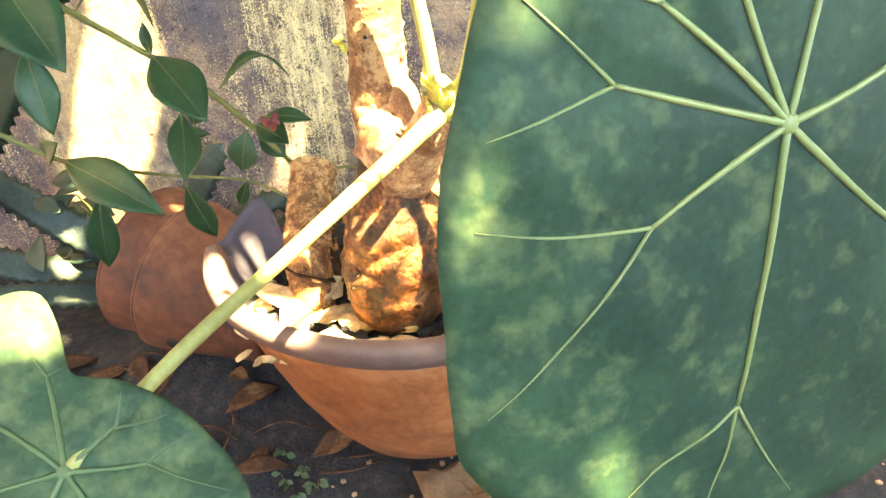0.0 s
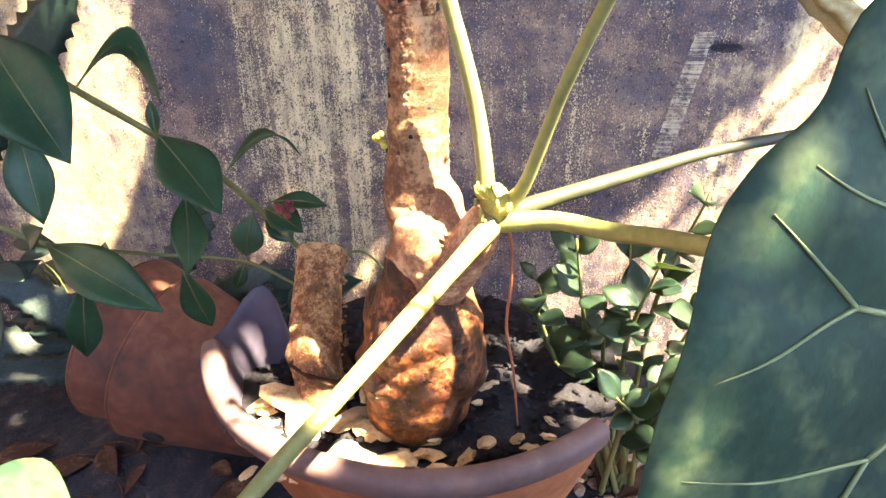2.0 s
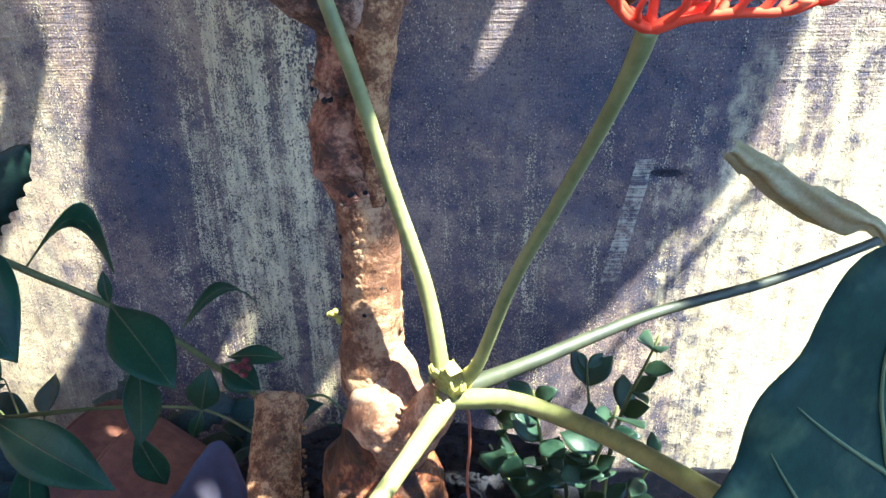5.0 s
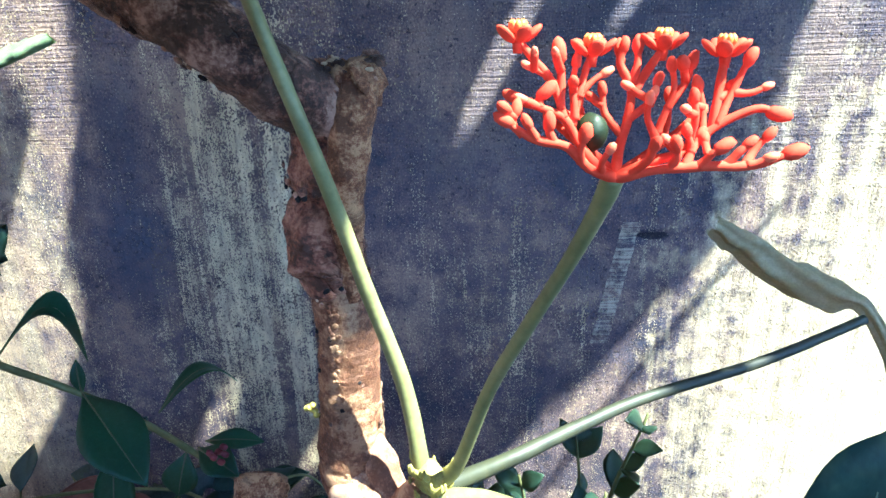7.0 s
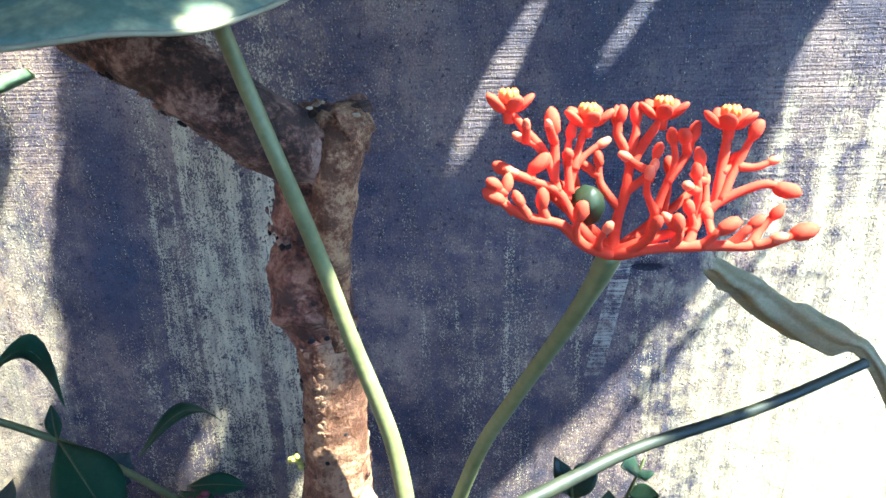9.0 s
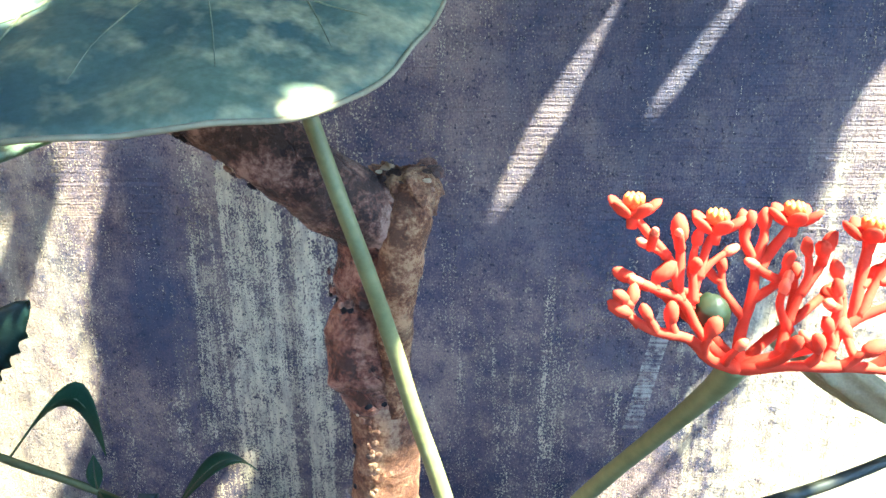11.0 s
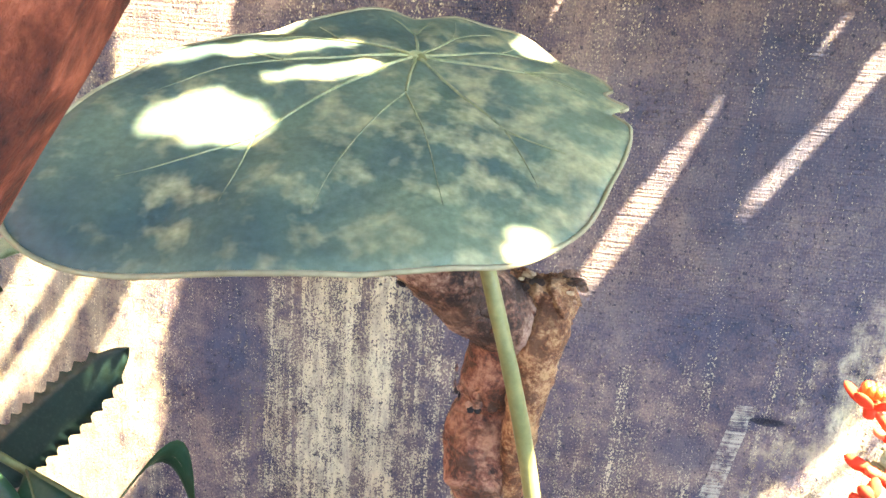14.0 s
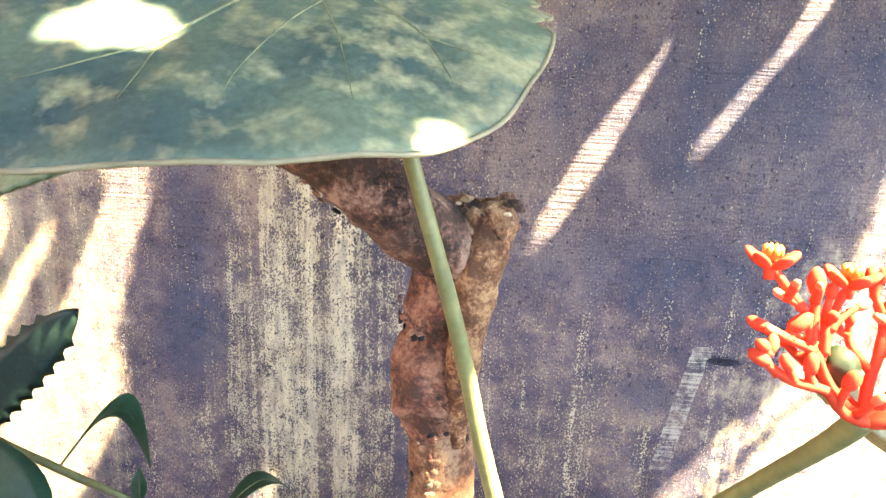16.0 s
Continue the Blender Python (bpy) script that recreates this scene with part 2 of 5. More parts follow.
# paler copy of the stem bark; sun on collar and shoot put into colour
M_BARK = crackled("tan_bark", (0.185, 0.078, 0.042), (0.34, 0.160, 0.085), (0.56, 0.36, 0.22), 90, 0.62, 0.0018, 0.08, 0.10, stains=0.40)
M_STEM = crackled("stem_bark", (0.085, 0.032, 0.016), (0.190, 0.080, 0.038), (0.40, 0.235, 0.125), 90, 0.62, 0.0020, 0.08, 0.12, stains=0.45)
M_BARK_RED = crackled("reddish_bark", (0.032, 0.011, 0.008), (0.195, 0.066, 0.036), (0.44, 0.22, 0.13), 70, 0.55, 0.0038, 0.25, 0.4, 0.0, stains=0.6)
M_BARK_DARK = crackled("brown_bark", (0.026, 0.012, 0.010), (0.185, 0.082, 0.050), (0.50, 0.31, 0.21), 75, 0.55, 0.0044, 0.4, 0.45, stains=0.7)
M_CAUDEX = crackled("caudex_bark", (0.018, 0.006, 0.005), (0.140, 0.036, 0.013), (0.42, 0.175, 0.066), 60, 0.30, 0.0034, 0.5, 0.6, 0.035)
M_STUB = crackled("stub_bark", (0.11, 0.040, 0.018), (0.28, 0.110, 0.045), (0.60, 0.36, 0.18), 130, 0.64, 0.0044, 0.6)
M_RUST = simple("red_bark", [(0.42, (0.020, 0.009, 0.010)), (0.50, (0.15, 0.038, 0.021)), (0.60, (0.44, 0.135, 0.072))], 34, 0.9, 110, 1.0, 0.007, (1, 1, 0.5))
M_PETIOLE = simple("green_petiole", [(0.3, (0.120, 0.126, 0.044)), (0.55, (0.235, 0.226, 0.085)), (0.8, (0.40, 0.35, 0.17))], 30, 0.5, 200, 0.25, 0.0005)
# a much darker, greyer green than the other stalks
M_PETIOLE_DK = simple("dark_petiole", [(0.3, (0.022, 0.025, 0.018)), (0.6, (0.050, 0.052, 0.028)), (0.8, (0.10, 0.095, 0.05))], 30, 0.55, 200, 0.3, 0.0005)
M_NODE = simple("bud_scales", [(0.3, (0.16, 0.10, 0.03)), (0.55, (0.36, 0.32, 0.07)), (0.8, (0.5, 0.48, 0.16))], 90, 0.6, 200, 0.5, 0.001)
# drift puts sky reflection into the large leaf's colour, paler to one side
M_LEAF = leafy("peltate_leaf", (0.0040, 0.0145, 0.0155), (0.0205, 0.0445, 0.0285), (0.18, 0.22, 0.10), 11, 0.58, 0.045, glow=(0.42, 0.5, 0.12), blotch=0.32, drift=(0.15, -0.12), gloss=0.14)
# pale blotched leaf; some of its paleness is sky sheen put into the colour
M_LEAF_PALE = leafy("bloom_sheen_leaf", (0.027, 0.066, 0.092), (0.185, 0.230, 0.155), (0.66, 0.57, 0.29), 14, 0.5, 0.14, (0.42, 0.5, 0.12), 0.70, 0.49, drift=(-0.33, -0.09), grain=5.0)
M_MARGIN = simple("leaf_margin", [(0.3, (0.20, 0.19, 0.10)), (0.7, (0.40, 0.34, 0.20))], 40, 0.6, 200, 0.2, 0.0004)
M_VEIN_PALE = simple("pale_leaf_vein", [(0.36, (0.14, 0.17, 0.095)), (0.62, (0.38, 0.37, 0.17))], 60, 0.6, 200, 0.3, 0.0004)
M_VEIN = simple("leaf_vein", [(0.3, (0.080, 0.112, 0.044)), (0.7, (0.165, 0.180, 0.075))], 40, 0.5, 200, 0.2, 0.0004)
M_VEIN_FAINT = simple("faint_leaf_vein", [(0.3, (0.030, 0.060, 0.028)), (0.7, (0.055, 0.090, 0.040))], 40, 0.5, 200, 0.2, 0.0004)
# paler copy of the spiny leaf; sunlight on it is put into the colour
M_SPINE_LEAF_LIT = leafy("sunlit_spiny_leaf", (0.10, 0.15, 0.08), (0.22, 0.28, 0.15), (0.4, 0.42, 0.28), 40, 0.4, 0.1)
M_DEAD = leafy("withered_leaf", (0.36, 0.28, 0.13), (0.57, 0.47, 0.25), (0.72, 0.62, 0.38), 26, 0.6, 0.4, (0.5, 0.44, 0.24), 0.6)
M_VINE_LEAF = leafy("vine_leaf", (0.012, 0.036, 0.024), (0.028, 0.072, 0.036), (0.08, 0.13, 0.07), 30, 0.38, 0.2, (0.2, 0.35, 0.05))
M_SHRUB_LEAF = leafy("shrub_leaf", (0.010, 0.026, 0.022), (0.036, 0.064, 0.040), (0.10, 0.15, 0.08), 40, 0.34, 0.25, (0.40, 0.50, 0.16), gloss=0.22)
M_ALOE = leafy("aloe_leaf", (0.012, 0.022, 0.025), (0.032, 0.048, 0.046), (0.13, 0.15, 0.13), 40, 0.5, 0.05)
M_WEED = leafy("weed_leaf", (0.008, 0.020, 0.020), (0.022, 0.045, 0.038), (0.08, 0.11, 0.08), 40, 0.45, 0.1)
M_SPINE_LEAF = leafy("spiny_leaf", (0.007, 0.018, 0.016), (0.016, 0.034, 0.025), (0.07, 0.10, 0.07), 40, 0.45, 0.05)
M_VINE = simple("vine_stem", [(0.3, (0.07, 0.085, 0.03)), (0.6, (0.15, 0.15, 0.05)), (0.8, (0.24, 0.2, 0.09))], 60, 0.6, 200, 0.4, 0.0006)
M_CORAL = simple("coral_flower", [(0.3, (0.52, 0.038, 0.016)), (0.55, (0.66, 0.065, 0.027)), (0.8, (0.76, 0.120, 0.050))], 60, 0.75, 200, 0.3, 0.0005, spec=0.12)
M_PEACH = simple("peach_bud", [(0.3, (0.68, 0.105, 0.042)), (0.7, (0.78, 0.19, 0.080))], 80, 0.66, 200, 0.3, 0.0005)
M_ORANGE = simple("orange_stamens", [(0.3, (0.74, 0.13, 0.02)), (0.7, (0.84, 0.25, 0.03))], 200, 0.5, 300, 0.4, 0.0004)
M_PODGREEN = simple("green_fruit", [(0.3, (0.006, 0.013, 0.004)), (0.7, (0.017, 0.030, 0.009))], 60, 0.55)
M_DRY = simple("dry_leaf", [(0.25, (0.014, 0.008, 0.007)), (0.5, (0.045, 0.021, 0.014)), (0.75, (0.17, 0.095, 0.052))], 40, 0.85, 160, 0.5, 0.001, spec=0.12)
M_CHIP = simple("pale_wood_chip", [(0.28, (0.20, 0.095, 0.05)), (0.48, (0.52, 0.36, 0.21)), (0.72, (0.70, 0.56, 0.38))], 60, 0.85, 160, 0.9, 0.002)
M_STONE = simple("brown_stone", [(0.3, (0.055, 0.033, 0.024)), (0.55, (0.125, 0.076, 0.050)), (0.8, (0.24, 0.16, 0.11))], 50, 0.9, 150, 0.9, 0.003)
M_GRAVEL = simple("gravel", [(0.3, (0.10, 0.06, 0.04)), (0.55, (0.25, 0.16, 0.11)), (0.8, (0.46, 0.36, 0.27))], 80, 0.9, 200, 0.8, 0.002)
M_HOLE = simple("dark_hole", [(0.3, (0.006, 0.006, 0.008)), (0.7, (0.02, 0.018, 0.02))], 50, 0.9)
M_ROOT = simple("red_root", [(0.3, (0.22, 0.06, 0.03)), (0.7, (0.38, 0.13, 0.06))], 60, 0.6)
M_YELLOW = simple("yellow_bud", [(0.3, (0.45, 0.36, 0.03)), (0.7, (0.65, 0.58, 0.12))], 100, 0.5)


# ---- building helpers ----
def part(name, bm, mat, parent, label="", smooth=True):
    """Links a bmesh as one mesh under a thing or a part."""
    me = bpy.data.meshes.new(name)
    bmesh.ops.recalc_face_normals(bm, faces=bm.faces)
    bm.to_mesh(me)
    bm.free()
    me.materials.append(mat)
    if smooth:
        me.polygons.foreach_set("use_smooth", [True] * len(me.polygons))
    ob = new(name, me)
    if parent is not None:
        ob.parent = parent
        if parent.parent is None:
            ob.matrix_parent_inverse = Matrix.Translation(-parent.location)
    if label:
        tagged(ob, label)
    return ob


def thing(name, at, label, category, group="", kind=""):
    ob = new(name)
    ob.location = at
    ob.empty_display_size = 0.05
    return tagged(ob, label, category, group, kind)


def solid(name, bm, mat, label, category, group="", kind="", smooth=True):
    return tagged(part(name, bm, mat, None, smooth=smooth), label, category, group, kind)


def spline(pts, n):
    """A smooth line of n + 1 points through pts."""
    P = [Vector(p) for p in pts]
    P = [2 * P[0] - P[1]] + P + [2 * P[-1] - P[-2]]
    out = []
    k = len(P) - 3
    for i in range(n + 1):
        u = i / n * k
        j = min(int(u), k - 1)
        f = u - j
        a, b, c, d = P[j:j + 4]
        out.append(0.5 * (2 * b + (c - a) * f + (2 * a - 5 * b + 4 * c - d) * f * f + (3 * b - a - 3 * c + d) * f ** 3))
    return out


def lerp_list(vals, u):
    x = u * (len(vals) - 1)
    i = min(int(x), len(vals) - 2)
    f = x - i
    f = f * f * (3 - 2 * f)
    return vals[i] * (1 - f) + vals[i + 1] * f


def tube(bm, pts, radii, n=24, seg=12, rough=0.0, freq=60.0, knots=0.0, flat=1.0, bands=0.0):
    """A tapered, closed tube along pts; rough and knots roughen it."""
    line = spline(pts, n)
    side = Vector((0.31, 0.87, 0.12))
    rings = []
    for i, p in enumerate(line):
        d = (line[min(i + 1, n)] - line[max(i - 1, 0)]).normalized()
        a = side - d * side.dot(d)
        a.normalize()
        side = a
        b = d.cross(a)
        r = lerp_list(radii, i / n)
        ring = []
        for j in range(seg):
            th = 2 * math.pi * j / seg
            w = a * math.cos(th) + b * math.sin(th) * flat
            q = p + w * r
            k = 0.0
            if rough:
                k = rough * noise.noise(q * freq) + 0.5 * rough * noise.noise(q * freq * 2.7)
            if bands:
                k += bands * (noise.noise(Vector((q.x * 22, q.y * 22, q.z * 95))) + 0.6 * noise.noise(Vector((q.x * 60, q.y * 60, q.z * 240))))
            if knots:
                k += knots * max(0.0, noise.noise(q * 45 + Vector((7, 3, 1))) - 0.25) * 3
            ring.append(bm.verts.new(p + w * r * (1 + k)))
        rings.append(ring)
    for A, B in zip(rings, rings[1:]):
        for j in range(seg):
            bm.faces.new((A[j], A[(j + 1) % seg], B[(j + 1) % seg], B[j]))
    bm.faces.new(rings[0][::-1])
    bm.faces.new(rings[-1])
    return bm


def blob(bm, at, r, scale=(1, 1, 1), rough=0.0, freq=40.0, turn=None, sub=2):
    made = bmesh.ops.create_icosphere(bm, subdivisions=sub, radius=1.0)["verts"]
    for v in made:
        k = 1 + rough * noise.noise(v.co * freq * 0.05 + Vector(at) * 37)
        c = Vector((v.co.x * scale[0], v.co.y * scale[1], v.co.z * scale[2])) * r * k
        if turn is not None:
            c = turn @ c
        v.co = c + Vector(at)
    return bm


def basis(n, up):
    n = Vector(n).normalized()
    u = Vector(up).cross(n).normalized()
    return n, u, n.cross(u)


def round_radius(ctrl, th):
    """Radius at the angle th from a ring of (degrees, radius)."""
    c = sorted(ctrl)
    d = (math.degrees(th) + 180) % 360 - 180
    c = [(a - 360, r) for a, r in c[-2:]] + c + [(a + 360, r) for a, r in c[:2]]
    for k in range(1, len(c) - 2):
        (a0, r0), (a1, r1), (a2, r2), (a3, r3) = c[k - 1:k + 3]
        if a1 <= d <= a2:
            h = a2 - a1
            f = (d - a1) / h
            m1, m2 = (r2 - r0) / (a2 - a0) * h, (r3 - r1) / (a3 - a1) * h
            return (2 * f ** 3 - 3 * f * f + 1) * r1 + (f ** 3 - 2 * f * f + f) * m1 + (3 * f * f - 2 * f ** 3) * r2 + (f ** 3 - f * f) * m2
    return c[0][1]


def peltate(parent, hub, n, up, ctrl, veins, dome=1.2, wave=0.003, mat=None, label="", seed=0, fold=0.0, margin=0.0, vein_mat=None, thin=1.0):
    """A shield-shaped leaf blade with raised, forking veins."""
    n, u, v = basis(n, up)
    hub = Vector(hub)
    thick = 0.0007

    def place(th, r, rim):
        a, b = r * math.cos(th), r * math.sin(th)
        w = wave * noise.noise(Vector((a * 30, b * 30, seed))) * (0.3 + rim) + wave * 0.8 * math.sin(5 * th + seed) * rim ** 2
        # the blade swells a little between its veins
        puff = 0.0
        if veins:
            gap = min(abs((math.degrees(th) - k[0] + 180) % 360 - 180) for k in veins)
            puff = 0.0016 * min(gap / 12, 1.0) * min(rim * 2, 1)
        return hub + u * a + v * b + n * (-dome * r * r - fold * abs(a) + w + puff - 0.0016)

    bm = bmesh.new()
    rings, m = 16, 192
    for side in (1, -1):
        c = bm.verts.new(place(0, 0, 0) + n * thick * side)
        prev = None
        for i in range(1, rings + 1):
            ring = [bm.verts.new(place(2 * math.pi * j / m, round_radius(ctrl, 2 * math.pi * j / m) * i / rings, i / rings) + n * thick * side * (1 if i < rings else 0.3)) for j in range(m)]
            for j in range(m):
                k = (j + 1) % m
                if prev is None:
                    bm.faces.new((c, ring[j], ring[k]))
                else:
                    bm.faces.new((prev[j], ring[j], ring[k], prev[k]))
            prev = ring
        if side == 1:
            first = prev
    for j in range(m):
        k = (j + 1) % m
        bm.faces.new((first[j], prev[j], prev[k], first[k]))
    blade = part("leaf_blade", bm, mat or M_LEAF, parent, label)
    if margin:
        bm = bmesh.new()
        tube(bm, [place(2 * math.pi * j / 96, round_radius(ctrl, 2 * math.pi * j / 96), 1.0) for j in range(96)], [margin, margin], 288, 6)
        part("margin", bm, M_MARGIN, blade, "thin pale leaf edge")
    rnd = random.Random(seed + 5)

    def at(deg, f):
        r = round_radius(ctrl, radians(deg)) * f
        return Vector((r * math.cos(radians(deg)), r * math.sin(radians(deg))))

    def run(bm, a, b, r0, r1, bow):
        """A vein lying on the blade from a to b, a little bowed."""
        across = Vector((a.y - b.y, b.x - a.x)) * bow
        pts = []
        for k in range(6):
            q = a.lerp(b, k / 5) + across * math.sin(math.pi * k / 5)
            th = math.atan2(q.y, q.x)
            pts.append(place(th, q.length, min(1.0, q.length / round_radius(ctrl, th))) + n * (thick * 0.7 + 0.0005))
        tube(bm, pts, [r0, (r0 + r1) / 2, r1], 16, 6, 0.12, 150)

    for deg, fork, ends in veins:
        bm = bmesh.new()
        f0 = at(deg, fork)
        run(bm, Vector((0, 0)), f0, 0.0016 * thin, 0.0010 * thin, rnd.uniform(-0.03, 0.03))
        for e in ends:
            run(bm, f0, at(e, 0.90 if thin == 1.0 else 0.80), 0.0008 * thin, 0.0002 * thin, rnd.uniform(-0.05, 0.05))
        part("vein", bm, vein_mat or M_VEIN, blade)
    bm = bmesh.new()
    blob(bm, hub + n * (thick - 0.0010), 0.0040, (1, 1, 0.45), turn=Matrix((u, v, n)).transposed())
    part("vein_hub", bm, vein_mat or M_VEIN, blade)
    return blade


def blade_leaf(bm, base, tip, width, n, curl=0.0, fold=0.25, teeth=0, shape=0.45, rows=12, cols=6, thick=0.0005, roll=0.0):
    """A pointed leaf from base to tip, folded along its rib and curling along its length."""
    base, tip = Vector(base), Vector(tip)
    d = tip - base
    L = d.length
    d.normalize()
    n = Vector(n)
    n = (n - d * n.dot(d)).normalized()
    s = d.cross(n) * math.cos(roll) + n * math.sin(roll)
    for side in (1, -1):
        grid = []
        for i in range(rows + 1):
            f = i / rows
            w = width * 0.5 * (math.sin(math.pi * min(1.0, f ** (0.5 / shape) if shape != 0.5 else f)) ** 1.05) + 0.0004
            c = base + d * L * f + n * curl * L * math.sin(math.pi * f)
            row = []
            for j in range(cols + 1):
                x = (j / cols * 2 - 1)
                e = 1.0
                if teeth and abs(x) > 0.99:
                    e = 1.0 + (0.16 if int(f * teeth * 2) % 2 else -0.02)
                row.append(bm.verts.new(c + s * x * w * e + n * (abs(x) * w * fold + side * thick)))
            grid.append(row)
        for i in range(rows):
            for j in range(cols):
                bm.faces.new((grid[i][j], grid[i][j + 1], grid[i + 1][j + 1], grid[i + 1][j]))
        if side == 1:
            top = grid
    def edge(g):
        return [r[0] for r in g] + g[-1][1:] + [r[-1] for r in g[::-1]][1:] + g[0][::-1][1:-1]
    A, B = edge(top), edge(grid)
    for k in range(len(A)):
        q = (k + 1) % len(A)
        bm.faces.new((A[k], B[k], B[q], A[q]))
    return bm


def lathe(bm, profile, seg=64, m=Matrix(), arc=360.0, wob=0.0):
    """Turns a profile of (radius, height) round its axis."""
    full = arc > 359
    k = seg if full else seg + 1
    rings = []
    for r, z in profile:
        ring = []
        for j in range(k):
            th = radians(arc) * j / seg
            q = 1 + wob * noise.noise(Vector((math.cos(th) * 2, math.sin(th) * 2, z * 12)))
            ring.append(bm.verts.new(m @ Vector((r * q * math.cos(th), r * q * math.sin(th), z))))
        rings.append(ring)
    for A, B in zip(rings, rings[1:]):
        for j in range(seg):
            bm.faces.new((A[j], A[(j + 1) % k], B[(j + 1) % k], B[j]))
    return rings


# ---- wall and ground ----
WALL_Y = 0.84


def wall_relief(x, z):
    p = Vector((x, 0.0, z))
    h = 0.0016 * noise.noise(p * 9) + 0.0008 * noise.noise(p * 31) + 0.0005 * noise.noise(Vector((x * 160, 0, z * 22))) + 0.0004 * noise.noise(p * 140)
    # a chipped hollow and the lip above it
    dx, dz = (x - 0.155) / 0.022, (z - 0.447) / 0.006
    h -= 0.007 * math.exp(-(dx * dx + dz * dz))
    dx, dz = (x - 0.150) / 0.035, (z - 0.459) / 0.005
    h += 0.0025 * math.exp(-(dx * dx + dz * dz))
    # a narrow strip of ridged mortar
    c = 0.093 + (z - 0.30) * 0.19
    if 0.27 < z < 0.47:
        h += 0.0020 * math.exp(-((x - c - 0.01) / 0.012) ** 2) * (1 + math.sin(z * 900)) * 0.5
    return h


def build_wall():
    wall = thing("wall_back", (0, WALL_Y, 0), "weathered grey cement wall with pale wash, dark algae and painted-in light", "wall", kind="structure")
    bm = bmesh.new()
    x0, x1, z0, z1, nx, nz = -1.05, 0.85, -0.02, 1.0, 475, 255
    grid = [[bm.verts.new((x0 + (x1 - x0) * i / nx, WALL_Y - wall_relief(x0 + (x1 - x0) * i / nx, z0 + (z1 - z0) * k / nz), z0 + (z1 - z0) * k / nz)) for i in range(nx + 1)] for k in range(nz + 1)]
    for k in range(nz):
        for i in range(nx):
            bm.faces.new((grid[k][i], grid[k][i + 1], grid[k + 1][i + 1], grid[k + 1][i]))
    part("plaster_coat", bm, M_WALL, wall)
    bm = bmesh.new()
    for ax, bx, az, bz in ((-6, x0, -0.05, 2.2), (x1, 6, -0.05, 2.2), (x0, x1, z1, 2.2)):
        bmesh.ops.create_cube(bm, size=1.0, matrix=Matrix.Translation(((ax + bx) / 2, WALL_Y + 0.075, (az + bz) / 2)) @ Matrix.Diagonal((bx - ax, 0.15, bz - az, 1)))
    bmesh.ops.create_cube(bm, size=1.0, matrix=Matrix.Translation(((x0 + x1) / 2, WALL_Y + 0.08, (z0 + z1) / 2)) @ Matrix.Diagonal((x1 - x0, 0.14, z1 - z0, 1)))
    part("wall_core", bm, M_WALL, wall, smooth=False)


def ground_z(x, y):
    p = Vector((x, y, 0))
    heap = 0.036 * math.exp(-(((x + 0.45) / 0.15) ** 2 + ((y - 0.62) / 0.10) ** 2) ** 2)
    near = math.exp(-((x + 0.2) ** 2 + (y - 0.5) ** 2) / 1.2)
    return near * (0.010 * noise.noise(p * 8) + 0.006 * noise.noise(p * 30) + 0.003 * noise.noise(p * 90)) + heap - 0.002


def build_ground():
    bm = bmesh.new()
    def axis(a, b, c, d, fine):
        out = [a + (b - a) * i / 6 for i in range(6)]
        k = int((c - b) / fine)
        out += [b + (c - b) * i / k for i in range(k)]
        return out + [c + (d - c) * i / 6 for i in range(7)]
    xs, ys = axis(-40, -1.1, 0.7, 40, 0.009), axis(-40, 0.0, 0.86, 1.2, 0.009)
    g = [[bm.verts.new((x, y, ground_z(x, y))) for x in xs] for y in ys]
    for k in range(len(ys) - 1):
        for i in range(len(xs) - 1):
            bm.faces.new((g[k][i], g[k][i + 1], g[k + 1][i + 1], g[k + 1][i]))
    solid("ground", bm, M_SOIL, "dark damp garden soil with crumbs", "ground", kind="structure")


def build_shade_walls():
    """Plain unseen walls added behind and beside to hold back sky light."""
    for name, at, size in (("shade_wall_front", (0, -1.60, 0.50), (4.6, 0.15, 1.10)), ("shade_wall_west", (-1.9, -0.38, 1.35), (0.15, 2.4, 2.8)), ("shade_wall_east", (2.2, -0.38, 0.33), (0.15, 2.4, 0.76))):
        bm = bmesh.new()
        bmesh.ops.create_cube(bm, size=1.0, matrix=Matrix.Translation(at) @ Matrix.Diagonal((*size, 1)))
        bmesh.ops.bevel(bm, geom=bm.edges[:], offset=0.01, segments=2, affect="EDGES")
        solid(name, bm, M_WALL, "plain unseen cement wall added to hold back sky light", "wall", kind="structure", smooth=False)


build_wall()
build_ground()
build_shade_walls()


# ---- a tree, its unseen canopy added to shade the corner ----
def inside(poly, x, z):
    """Which of the points (x, z) lie in poly."""
    hit = np.zeros(len(x), bool)
    for (ax, az), (bx, bz) in zip(poly, poly[1:] + poly[:1]):
        cross = (az > z) != (bz > z)
        hit ^= cross & (x < (bx - ax) * (z - az) / ((bz - az) or 1e-9) + ax)
    return hit


# where the sun comes through onto the wall (x, z)
WALL_SUN = []
SPOT_SUN = []


def sunny_patch(*corners):
    WALL_SUN.append(list(corners))


def sun_on(x, y, z, r):
    SPOT_SUN.append((x, y, z, r))


sunny_patch((-0.71, 0.10), (-0.625, 0.225), (-0.576, 0.325), (-0.580, 0.42), (-0.545, 0.53), (-0.513, 0.65), (-0.500, 0.76), (-0.46, 0.90), (-0.60, 0.90), (-0.61, 0.74), (-0.565, 0.66), (-0.553, 0.62), (-0.595, 0.535), (-0.648, 0.43), (-0.715, 0.31), (-0.81, 0.14))
sunny_patch((-0.636, 0.55), (-0.715, 0.425), (-0.81, 0.33), (-0.81, 0.35), (-0.72, 0.45), (-0.646, 0.55))
